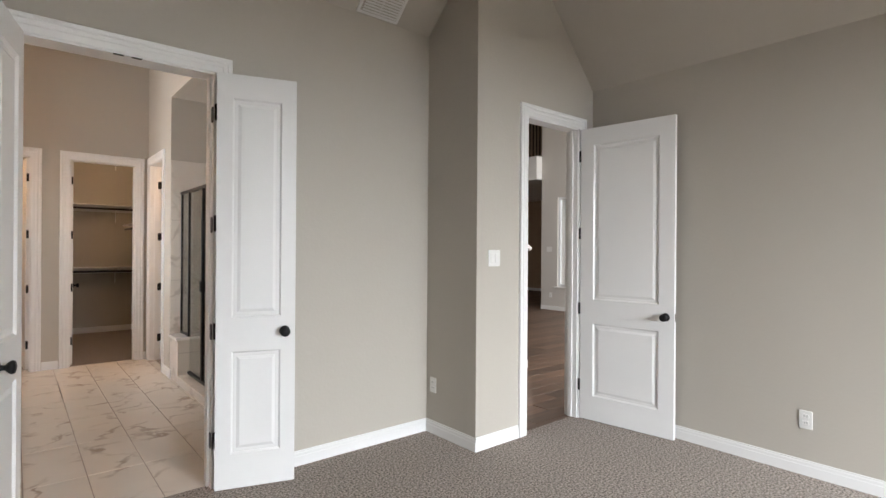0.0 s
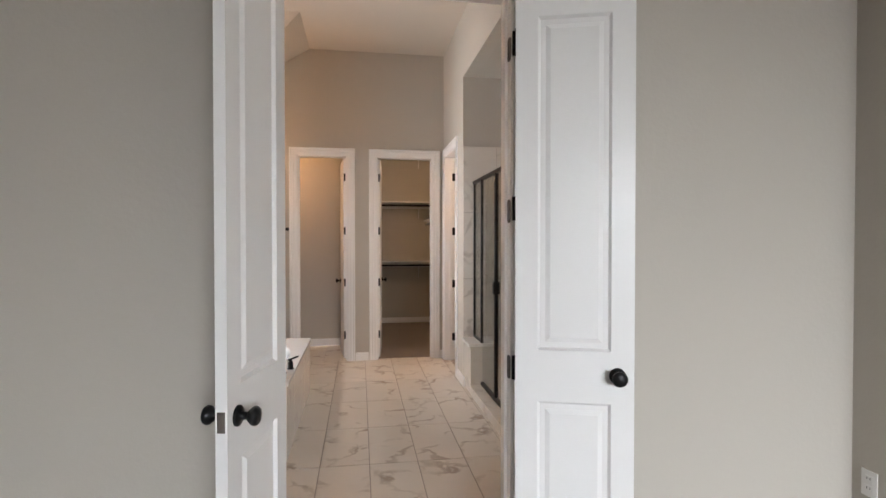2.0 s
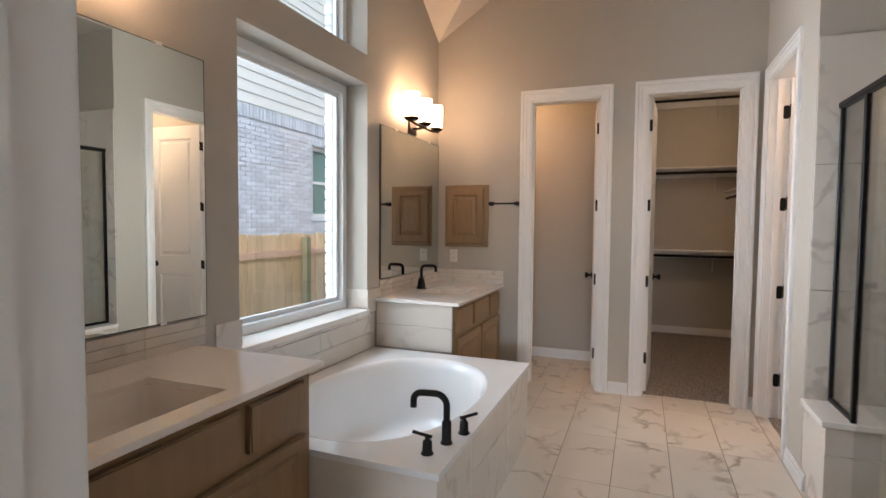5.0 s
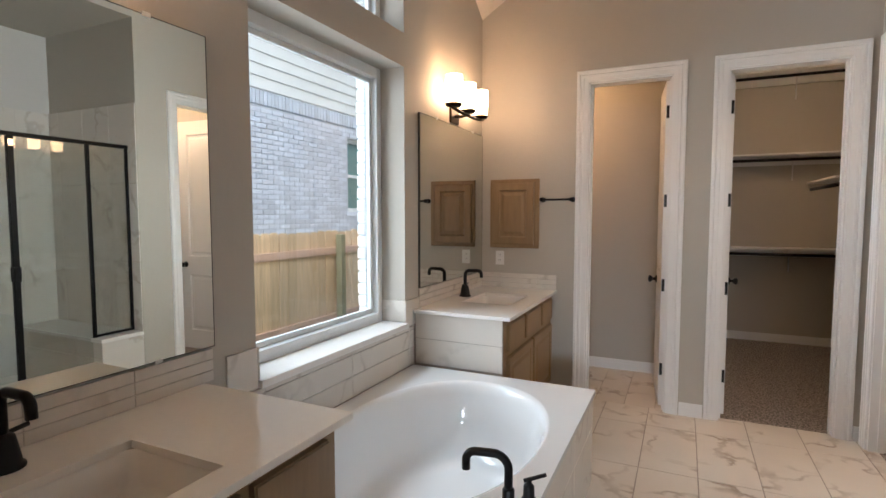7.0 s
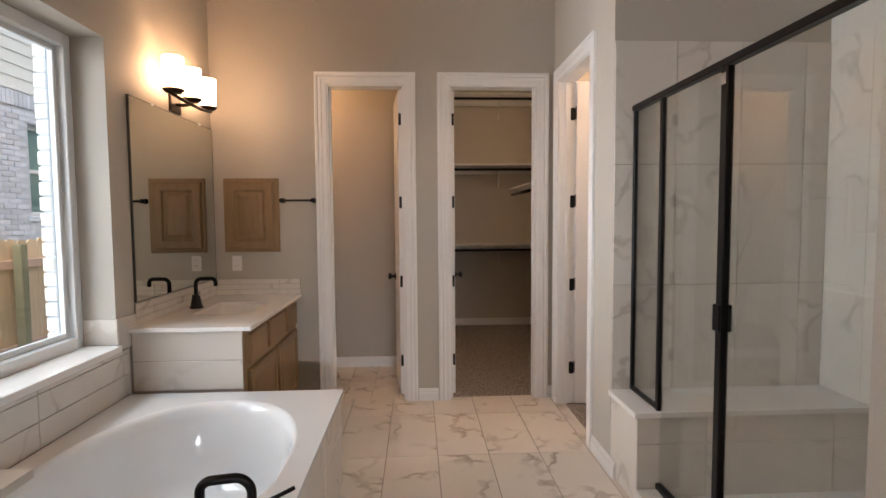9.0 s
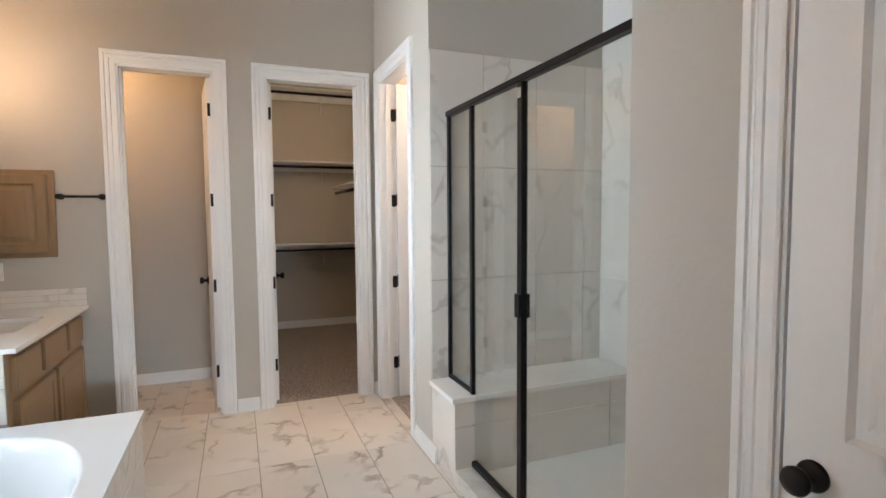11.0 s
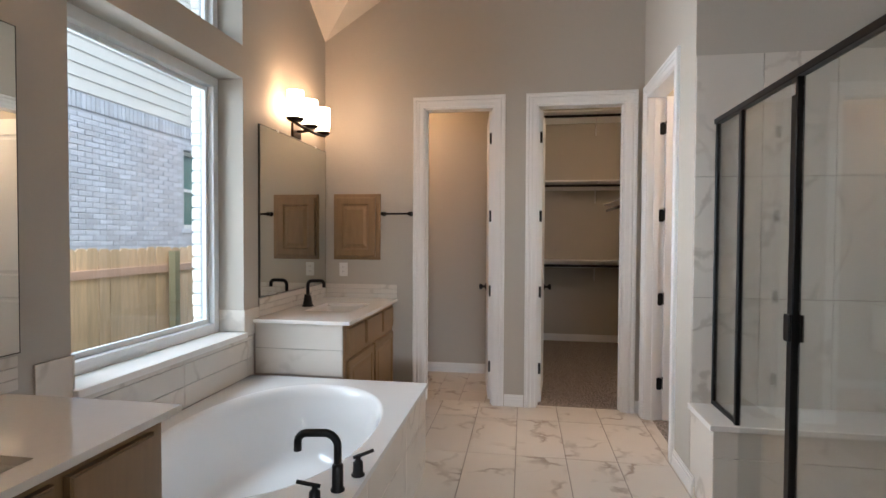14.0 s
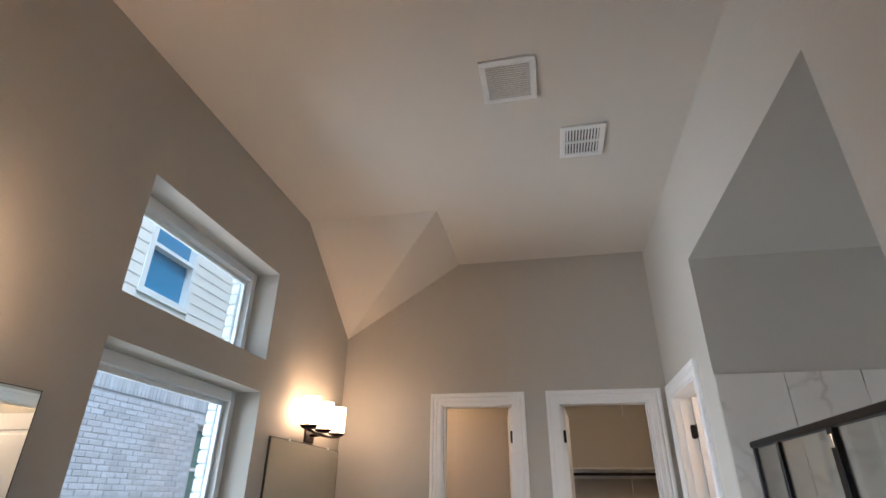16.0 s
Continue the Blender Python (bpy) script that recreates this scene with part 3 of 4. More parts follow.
def rim_pt(k, f, z):
    a = 6.283185 * k / SEG
    return (cx + ax * f * math.copysign(abs(math.cos(a)) ** 0.92, math.cos(a)), cy + ay * f * math.copysign(abs(math.sin(a)) ** 0.92, math.sin(a)), z)


def deck_pt(k):
    a = 6.283185 * k / SEG
    dx, dy = math.cos(a), math.sin(a)
    s = min(((TX1 - cx) if dx > 0 else (cx - WX - 0.012)) / max(abs(dx), 1e-6), ((TY1 - cy) if dy > 0 else (cy - TY0)) / max(abs(dy), 1e-6))
    return (cx + dx * s, cy + dy * s)


deck = [deck_pt(k) for k in range(SEG)]
for qx in (WX + 0.012, TX1):
    for qy in (TY0, TY1):
        k = round(math.atan2(qy - cy, qx - cx) / 6.283185 * SEG) % SEG
        deck[k] = (qx, qy)
rings = [[bm.verts.new((*p, TZ - 0.025)) for p in deck], [bm.verts.new((*p, TZ)) for p in deck]]
for f, z in ((1.02, 0.0), (1.0, -0.004), (0.975, -0.02), (0.95, -0.06), (0.90, -0.2), (0.84, -0.33), (0.76, -0.385), (0.6, -0.405), (0.3, -0.41), (0.02, -0.412)):
    rings.append([bm.verts.new(rim_pt(k, f, TZ + z)) for k in range(SEG)])
for i, (a, b) in enumerate(zip(rings, rings[1:])):
    for k in range(SEG):
        bm.faces.new((a[k], a[(k + 1) % SEG], b[(k + 1) % SEG], b[k])).smooth = i > 1
bm.faces.new(rings[-1])
part("basin", bm, ACRYLIC, tub, "glossy white oval basin")
part("apron_core", B(WX + 0.014, TX1 - 0.02, TY0 + 0.02, TY1 - 0.0, 0.0, 0.10), GROUT, tub)
part("apron_side_core", B(TX1 - 0.04, TX1 - 0.022, TY0 + 0.02, TY1, 0.1, TZ - 0.026), GROUT, tub)
part("apron_end_core", B(WX + 0.014, TX1 - 0.04, TY0 + 0.022, TY0 + 0.04, 0.1, TZ - 0.026), GROUT, tub)


def tile_rows(parent, axis, a0, a1, f, out, z0, z1, tw, th, material, start=0.0, gap=0.003, thick=0.010, name="tile", stagger=0.0):
    """Tiles as single pieces on a wall face at f."""
    shared = {}
    row = 0
    z = z0
    while z < z1 - 0.004:
        h = min(th, z1 - z)
        a = a0 - start - (stagger * tw if row % 2 else 0)
        while a < a1 - 0.004:
            s, e = max(a, a0), min(a + tw, a1)
            if e - s > 0.008:
                w, hh = e - s - gap, h - gap
                key = (round(w, 4), round(hh, 4))
                if key not in shared:
                    t2 = thick / 2
                    shared[key] = data(name, B(-w / 2, w / 2, -t2, t2, -hh / 2, hh / 2, 0.0012) if axis == "x" else B(-t2, t2, -w / 2, w / 2, -hh / 2, hh / 2, 0.0012), material)
                ob = new(name, shared[key])
                c, d = (s + e) / 2, f + out * thick / 2
                ob.parent = parent
                ob.matrix_parent_inverse = SHIFT.get(parent, Matrix())
                ob.matrix_basis = pose(c, d, z + h / 2) if axis == "x" else pose(d, c, z + h / 2)
            a += tw
        z += th
        row += 1


tile_rows(tub, "y", TY0 + 0.011, TY1, TX1 - 0.022, 1, 0.0, TZ - 0.027, 0.655, 0.31, WALLTILE, start=0.25)
tile_rows(tub, "x", WX + 0.012, TX1 - 0.011, TY0 + 0.022, -1, 0.0, TZ - 0.027, 0.655, 0.255, WALLTILE, start=0.1)


def lever(x, y, turn):
    bm = bmesh.new()
    lathe(bm, [(0.025, 0.0), (0.025, 0.004), (0.019, 0.007), (0.018, 0.048), (0.015, 0.052), (0.0095, 0.056), (0.0095, 0.072), (0.0, 0.073)])
    tube(bm, [(0.018, 0, 0.066), (-0.02, 0, 0.074), (-0.058, 0, 0.083)], 0.0068)
    part("lever_handle", bm, BLACK, tf, "matte black lever tap", tf.matrix_basis.inverted() @ pose(x, y, TZ, 0, 0, turn))


def spout(name, x, y, z, turn, h, reach, r, label, group):
    e = thing(name, (x, y, z), label, "faucet", group, rz=turn, local=True)
    bm = bmesh.new()
    lathe(bm, [(r * 1.8, 0.0), (r * 1.8, 0.006), (r * 1.45, 0.010), (r * 1.42, 0.088), (r * 1.05, 0.094)])
    part("base", bm, BLACK, e)
    R = 0.05
    pts = [(0, 0, 0.07), (0, 0, 0.12), (0, 0, h - R)] + arc((-R, 0, h - R), R, 0, 80, (1, 0, 0), (0, 0, 1))[1:] + [(-reach * 0.6, 0, h + 0.0)] + arc((-reach + 0.03, 0, h - 0.03), 0.03, 95, 180, (1, 0, 0), (0, 0, 1), 6) + [(-reach, 0, h - 0.06)]
    part("spout", tube(bmesh.new(), pts, r), BLACK, e)
    return e


tf = spout("tub_faucet", 1.825, 7.43, TZ, 12, 0.20, 0.135, 0.0135, "matte black gooseneck tub spout on the deck", "tub taps")
lever(1.79, 7.315, 12)
lever(1.858, 7.55, -150)

# ---- vanities ----
CZ = 0.86


def cabinet_front(e, y0, y1, x, cells):
    """Raised fronts on a face frame at x: cells of (name, y, y, z, z)."""
    for nm, a, b, c, d in cells:
        bm = B(x, x + 0.024, a, b, c, d)
        bm.normal_update()
        f = [q for q in bm.faces if q.calc_center_median().x > x + 0.023]
        for th, dp in ((0.006, 0.0), (0.006, 0.0)) if nm == "drawer" else ((0.006, 0.0), (0.042, 0.0), (0.008, -0.007), (0.012, 0.0), (0.02, 0.006)):
            bmesh.ops.inset_region(bm, faces=f, thickness=th, depth=dp, use_even_offset=True)
        bmesh.ops.bevel(bm, geom=[g for g in bm.edges if all(v.co.x > x + 0.023 for v in g.verts) and any(abs(v.co.y - a) < 1e-5 or abs(v.co.y - b) < 1e-5 or abs(v.co.z - c) < 1e-5 or abs(v.co.z - d) < 1e-5 for v in g.verts) and all(abs(v.co.y - a) < 1e-5 or abs(v.co.y - b) < 1e-5 or abs(v.co.z - c) < 1e-5 or abs(v.co.z - d) < 1e-5 for v in g.verts)], offset=0.005, segments=2, affect="EDGES")
        part(nm, bm, WOOD, e)


def counter(name, y0, y1, hole, label):
    """A quartz slab with a rectangular basin opening, and the basin under it."""
    e = thing(name, ((WX + 1.4) / 2, (y0 + y1) / 2, CZ - 0.022), label, "countertop")
    bm = bmesh.new()
    x0, x1 = WX + 0.002, 1.405
    hx0, hx1, hy0, hy1 = hole
    for a in ((x0, hx0, y0, y1), (hx1, x1, y0, y1), (hx0, hx1, y0, hy0), (hx0, hx1, hy1, y1)):
        box(bm, a[0], a[1], a[2], a[3], CZ - 0.022, CZ)
    bmesh.ops.remove_doubles(bm, verts=bm.verts[:], dist=0.0001)
    part("slab", bm, QUARTZ, e)
    s = thing("sink", ((hx0 + hx1) / 2, (hy0 + hy1) / 2, CZ - 0.17), "white rectangular undermount sink", "sink", "vanity sinks")
    bm = bmesh.new()
    prev = None
    for inset, z in ((-0.004, -0.0225), (0.004, -0.03), (0.012, -0.10), (0.03, -0.14), (0.07, -0.155)):
        pts = []
        r = 0.035
        for (qx, qy), (ux, uy) in (((hx1 - inset - r, hy1 - inset - r), (1, 1)), ((hx0 + inset + r, hy1 - inset - r), (-1, 1)), ((hx0 + inset + r, hy0 + inset + r), (-1, -1)), ((hx1 - inset - r, hy0 + inset + r), (1, -1))):
            for k in range(5):
                a = math.atan2(uy, ux) - math.pi / 4 + k * math.pi / 8
                pts.append(bm.verts.new((qx + r * math.cos(a), qy + r * math.sin(a), CZ + z)))
        if prev:
            for k in range(20):
                bm.faces.new((prev[k], prev[(k + 1) % 20], pts[(k + 1) % 20], pts[k])).smooth = True
        prev = pts
    bm.faces.new(prev)
    part("bowl", bm, PORCELAIN, s)
    bm = bmesh.new()
    lathe(bm, [(0.0, 0.0), (0.022, 0.0), (0.022, 0.004), (0.012, 0.006), (0.0, 0.006)], Matrix.Translation(((hx0 + hx1) / 2 - 0.04, (hy0 + hy1) / 2, CZ - 0.155)))
    part("drain", bm, BLACK, s, "matte black drain")


def vanity(y0, y1, cells, label):
    e = thing("vanity_cabinet", (1.08, (y0 + y1) / 2, 0), label, "cabinet", "bathroom vanities")
    bm = bmesh.new()
    box(bm, WX + 0.003, 1.355, y0, y1, 0.10, 0.66)
    box(bm, 1.325, 1.355, y0, y1, 0.66, CZ - 0.023)
    box(bm, WX + 0.003, 1.325, y0, y0 + 0.02, 0.66, CZ - 0.023)
    box(bm, WX + 0.003, 1.325, y1 - 0.02, y1, 0.66, CZ - 0.023)
    box(bm, WX + 0.003, 1.30, y0 + 0.01, y1 - 0.01, 0.0, 0.10)
    part("body", bm, WOOD, e)
    cabinet_front(e, y0, y1, 1.355, cells)
    return e


vanity(DYB + 0.005, 7.172, [("drawer", 6.83, 7.12, 0.64, 0.80), ("drawer", 6.21, 6.79, 0.64, 0.80), ("drawer", 5.88, 6.17, 0.64, 0.80), ("cabinet_door", 6.54, 7.12, 0.14, 0.60), ("cabinet_door", 5.88, 6.50, 0.14, 0.60)], "light stained wood vanity cabinet beside the tub")
counter("countertop", DYB + 0.003, 7.20, (0.98, 1.32, 6.33, 6.79), "white quartz vanity countertop with sink cutout")
v2 = vanity(8.80, FY - 0.003, [("drawer", 8.85, 9.17, 0.64, 0.80), ("drawer", 9.22, 9.60, 0.64, 0.80), ("drawer", 9.65, 9.94, 0.64, 0.80), ("cabinet_door", 8.85, 9.38, 0.14, 0.60), ("cabinet_door", 9.42, 9.94, 0.14, 0.60)], "light stained wood vanity cabinet in the corner")
counter("countertop", 8.765, FY - 0.002, (0.93, 1.27, 9.17, 9.62), "white quartz vanity countertop with sink cutout")
tile_rows(v2, "x", WX + 0.012, 1.352, 8.798, -1, TZ + 0.002, CZ - 0.024, 0.7, 0.162, WALLTILE)
part("end_core", B(WX + 0.004, 1.352, 8.79, 8.7995, 0.1, CZ - 0.024), GROUT, v2)


def vanity_faucet(x, y):
    e = thing("sink_faucet", (x, y, CZ), "matte black single-hole sink faucet", "faucet", "sink faucets", local=True)
    bm = bmesh.new()
    lathe(bm, [(0.043, 0.0), (0.043, 0.006), (0.036, 0.012), (0.030, 0.05), (0.024, 0.078), (0.015, 0.086)])
    part("base", bm, BLACK, e)
    pts = [(0, 0, 0.07), (0, 0, 0.12), (0, 0, 0.155)] + arc((0.035, 0, 0.155), 0.035, 180, 95, (1, 0, 0), (0, 0, 1), 8)[1:] + [(0.075, 0, 0.191)] + arc((0.10, 0, 0.165), 0.026, 90, 5, (1, 0, 0), (0, 0, 1), 6) + [(0.127, 0, 0.142)]
    part("spout", tube(bmesh.new(), pts, 0.0125), BLACK, e)
    part("lever", tube(bmesh.new(), [(0, -0.05, 0.088), (0, 0, 0.082), (0, 0.055, 0.09)], 0.006), BLACK, e)


vanity_faucet(0.86, 9.40)
vanity_faucet(0.86, 6.56)


# backsplash of narrow stacked tile, and the taller tile round the tub
def splash(axis, a0, a1, f, out, label):
    e = thing("backsplash", ((a0 + a1) / 2, f, CZ) if axis == "x" else (f, (a0 + a1) / 2, CZ), label, "backsplash", "vanity backsplashes")
    lo, hi = sorted((f, f + out * 0.004))
    part("bed", B(a0, a1, lo, hi, CZ, 0.975) if axis == "x" else B(lo, hi, a0, a1, CZ, 0.975), GROUT, e)
    tile_rows(e, axis, a0, a1, f + out * 0.003, out, CZ, 0.978, 0.30, 0.0393, WALLTILE, start=0.12, gap=0.002, thick=0.008)


splash("y", 8.85, FY - 0.013, WX, 1, "three narrow rows of pale marble tile under the mirror")
splash("x", WX + 0.001, 1.40, FY, -1, "three narrow rows of pale marble tile on the end wall")
splash("y", DYB + 0.002, 7.24, WX, 1, "three narrow rows of pale marble tile under the mirror")
sur = thing("tub_surround", (WX, 8.0, TZ), "marble tile surround between tub and window", "tile surround")
part("bed", B(WX, WX + 0.003, 7.25, 8.764, TZ - 0.03, 0.758), GROUT, sur)
tile_rows(sur, "y", 7.25, 8.764, WX + 0.002, 1, TZ + 0.002, 0.758, 0.61, 0.111, WALLTILE, start=0.37)
tile_rows(sur, "y", 7.30, WIN[0], WX, 1, 0.765, 0.93, 0.655, 0.20, WALLTILE)
tile_rows(sur, "y", WIN[1], 8.848, WX, 1, 0.765, 0.93, 0.655, 0.20, WALLTILE)
tile_rows(sur, "x", 0.602, WX + 0.011, WIN[0], 1, 0.796, 0.93, 0.655, 0.20, WALLTILE, thick=0.008)
tile_rows(sur, "x", 0.602, WX + 0.011, WIN[1], -1, 0.796, 0.93, 0.655, 0.20, WALLTILE, thick=0.008)


def wall_mirror(y0, y1, z0, z1):
    e = thing("wall_mirror", (WX, (y0 + y1) / 2, z0), "frameless wall mirror held by small clips", "mirror", "vanity mirrors")
    part("glass", B(WX + 0.008, WX + 0.014, y0 + 0.003, y1 - 0.003, z0 + 0.003, z1 - 0.003), MIRROR, e)
    part("backing", B(WX + 0.001, WX + 0.0085, y0 + 0.003, y1 - 0.003, z0 + 0.003, z1 - 0.003), MIRROR_EDGE, e)
    for a in ((y0, y0 + 0.003, z0, z1), (y1 - 0.003, y1, z0, z1), (y0 + 0.003, y1 - 0.003, z0, z0 + 0.003), (y0 + 0.003, y1 - 0.003, z1 - 0.003, z1)):
        part("edge", B(WX + 0.001, WX + 0.0145, *a), MIRROR_EDGE, e, "dark polished glass edge")
    for y in (y0 + 0.25, y1 - 0.22):
        for z in (z0, z1):
            part("clip", B(WX, WX + 0.018, y - 0.014, y + 0.014, z - 0.008, z + 0.008, 0.002), PLASTIC if z > 1.5 else CHROME, e)


wall_mirror(8.85, 9.97, 0.985, 2.10)
wall_mirror(5.93, 7.245, 0.985, 2.075)


# ---- sconces ----
def sconce(y):
    e = thing("wall_sconce", (WX, y, 2.17), "dark bronze three-light vanity sconce with lit glass cups", "wall lamp", "vanity sconces", local=True)
    part("backplate", B(0.0, 0.018, -0.07, 0.07, -0.06, 0.05, 0.005, 2), BRONZE, e)
    part("stem", tube(bmesh.new(), [(0.01, 0, -0.01), (0.06, 0, -0.012), (0.11, 0, -0.005)], 0.011), BRONZE, e)
    n = 14
    pts = [(0.115 - 0.02 * math.cos(k / n * math.pi * 2) * 0.5, -0.33 + 0.66 * k / n, 0.015 - 0.028 * math.sin(k / n * math.pi)) for k in range(n + 1)]
    part("bar", tube(bmesh.new(), pts, 0.011), BRONZE, e)
    for yy in (-0.245, 0.0, 0.245):
        bm = bmesh.new()
        lathe(bm, [(0.0, 0.008), (0.047, 0.010), (0.060, 0.024), (0.060, 0.030), (0.0, 0.031)], Matrix.Translation((0.115, yy, 0)))
        cup = part("cup", bm, BRONZE, e)
        bm = bmesh.new()
        lathe(bm, [(0.046, 0.032), (0.054, 0.036), (0.058, 0.10), (0.059, 0.215), (0.055, 0.215), (0.054, 0.10), (0.044, 0.04), (0.0, 0.039)], Matrix.Translation((0.115, yy, 0)))
        part("shade", bm, SHADE, e, "glowing opal glass cylinder shade")


sconce(9.40)
sconce(6.53)
lamp("toilet_room_bulb", "POINT", pose(1.2, 10.5, 2.6), 8, WARM, 0.06)
lamp("closet_bulb", "POINT", pose(3.1, 10.7, 3.1), 13, (1.0, 0.66, 0.40), 0.06)
lamp("side_room_bulb", "POINT", pose(4.2, 9.4, 2.65), 14, (1.0, 0.66, 0.42), 0.06)

# ---- medicine cabinet, towel bar, outlets ----
mc = thing("medicine_cabinet", (1.05, FY, 1.19), "light stained wood recessed medicine cabinet with raised panel", "cabinet")
part("frame", B(0.845, 1.255, FY - 0.018, FY, 1.185, 1.74, 0.003), WOOD, mc)
bm = B(0.87, 1.215, FY - 0.037, FY - 0.018, 1.215, 1.71)
bm.normal_update()
f = [q for q in bm.faces if q.calc_center_median().y < FY - 0.036]
for th, dp in ((0.008, 0.004), (0.05, 0.0), (0.008, -0.01), (0.012, 0.0), (0.025, 0.009)):
    bmesh.ops.inset_region(bm, faces=f, thickness=th, depth=dp, use_even_offset=True)
part("cabinet_door", bm, WOOD, mc)
tb = thing("towel_bar", (1.4, FY, 1.57), "short matte black towel bar", "towel bar")
part("bar", tube(bmesh.new(), [(1.285, FY - 0.055, 1.572), (1.40, FY - 0.055, 1.572), (1.515, FY - 0.055, 1.572)], 0.008), BLACK, tb)
for x in (1.285, 1.515):
    bm = bmesh.new()
    lathe(bm, [(0.020, 0.0), (0.020, 0.008), (0.011, 0.014), (0.011, 0.045), (0.016, 0.048), (0.016, 0.066), (0.0, 0.067)], Matrix.Translation((x, FY, 1.572)) @ pose(0, 0, 0, 90))
    part("bracket", bm, BLACK, tb)


def wall_plate(name, m, w, h, kind, label):
    """A white cover plate in its own x-z plane, facing -y."""
    e = new(name)
    e.matrix_basis = m
    SHIFT[e] = Matrix()
    tagged(e, label, "outlet" if kind == "outlet" else "switch", "electrical plates")
    part("plate", B(-w / 2, w / 2, -0.006, 0, -h / 2, h / 2, 0.002, 2), PLASTIC, e)
    if kind == "outlet":
        for z in (-0.021, 0.021):
            s = part("socket", B(-0.017, 0.017, -0.0085, -0.006, z - 0.015, z + 0.015, 0.001), PLASTIC, e)
            bm = bmesh.new()
            for x in (-0.007, 0.007):
                box(bm, x - 0.0012, x + 0.0012, -0.0092, -0.0085, z - 0.002, z + 0.008)
            # near-black bars put in for the shade inside the slot holes
            part("slots", bm, DARK, s)
    else:
        n = max(1, round(w / 0.046) - 1)
        for k in range(n):
            x = (k - (n - 1) / 2) * 0.046
            part("rocker", B(x - 0.0165, x + 0.0165, -0.010, -0.006, -0.033, 0.033, 0.0015), PLASTIC, e)


wall_plate("outlet", pose(0.927, FY, 1.10), 0.072, 0.115, "outlet", "white outlet above the corner vanity")
wall_plate("outlet", pose(4.55, 5.635, 0.37, 0, 0, -90), 0.072, 0.115, "outlet", "white outlet low on the bedroom return wall")
wall_plate("outlet", pose(5.93, 3.57, 0.35, 0, 0, -90), 0.072, 0.115, "outlet", "white outlet low on the bedroom wall")
wall_plate("light_switch", pose(4.72, HY, 1.355), 0.118, 0.118, "switch", "white double rocker switch beside the hall door")

# ---- shower ----
GX = 3.481
sh = thing("shower_enclosure", (GX, 7.94, 0.0), "black framed clear glass shower enclosure", "shower")
part("top_rail", B(GX - 0.02, GX + 0.02, SH0 + 0.002, SH1 - 0.012, 1.998, 2.028, 0.004), BLACK, sh)
part("bottom_rail", B(GX - 0.016, GX + 0.016, SH0 + 0.002, 8.425, 0.085, 0.115, 0.003), BLACK, sh)
part("sill_rail", B(GX - 0.011, GX + 0.011, 8.45, SH1 - 0.012, 0.478, 0.498, 0.002), BLACK, sh)
part("wall_post", B(GX - 0.011, GX + 0.011, SH1 - 0.032, SH1 - 0.012, 0.498, 2.005, 0.002), BLACK, sh)
part("wall_post", B(GX - 0.011, GX + 0.011, SH0 + 0.002, SH0 + 0.024, 0.115, 2.005, 0.002), BLACK, sh)
part("corner_post", B(GX - 0.012, GX + 0.012, 8.425, 8.45, 0.115, 2.005, 0.002), BLACK, sh)
part("door_post", B(GX - 0.016, GX + 0.016, 7.905, 7.945, 0.115, 2.005, 0.003), BLACK, sh)
hd = part("door_handle", B(GX - 0.028, GX - 0.016, 7.903, 7.947, 0.985, 1.09, 0.003), BLACK, sh, "matte black handle block")
part("door_handle", B(GX + 0.016, GX + 0.028, 7.903, 7.947, 0.985, 1.09, 0.003), BLACK, sh, "matte black handle block")
part("roller_bracket", B(GX - 0.019, GX - 0.016, 7.91, 7.94, 1.93, 1.975, 0.001), CHROME, sh, "small steel roller cover")
for a, b, c, d in ((8.45, SH1 - 0.032, 0.498, 2.005), (7.945, 8.425, 0.115, 2.005), (SH0 + 0.024, 7.905, 0.115, 2.005)):
    g = part("glass_panel", B(GX - 0.003, GX + 0.003, a, b, c, d), SHGLASS, sh, "clear glass panel")
    g.visible_shadow = False
# curb, pan, knee wall and bench
structure("shower_curb", B(EX - 0.004, EX + 0.15, SH0, 8.42, 0.0, 0.085, 0.003), WALLTILE, "marble tiled shower curb", "curb")
structure("floor_shower", B(EX + 0.15, SHB, SH0, SH1, -0.1, 0.04), QUARTZ, "white shower pan", "shower pan")
bench = thing("shower_bench", (4.0, 8.6, 0), "marble tiled shower bench with a white quartz seat", "bench")
part("core", B(EX + 0.012, SHB, 8.432, SH1, 0.0, 0.445), GROUT, bench)
part("seat", B(EX - 0.018, SHB - 0.012, 8.405, SH1 - 0.012, 0.446, 0.476, 0.003), QUARTZ, bench)
tile_rows(bench, "x", EX + 0.001, SHB - 0.012, 8.432, -1, 0.0, 0.445, 0.655, 0.31, WALLTILE, start=0.3)
tile_rows(bench, "y", 8.432, SH1, EX + 0.012, -1, 0.0, 0.445, 0.655, 0.46, WALLTILE)
st = thing("shower_tile_wall", (4.0, SH1, 0.476), "large marble tiles lining the shower", "tile wall")
part("bed", B(EX + 0.001, SHB, SH1 - 0.003, SH1 - 0.0005, 0.476, 2.37), GROUT, st)
part("bed", B(SHB - 0.003, SHB - 0.0005, SH0 + 0.012, SH1 - 0.004, 0.04, 2.37), GROUT, st)
tile_rows(st, "x", EX + 0.0, SHB - 0.011, SH1 - 0.002, -1, 0.40, 2.375, 0.36, 0.658, WALLTILE, start=0.02)
tile_rows(st, "y", SH0 + 0.012, SH1 - 0.012, SHB - 0.002, -1, 0.40, 2.375, 0.36, 0.658, WALLTILE, start=0.1)
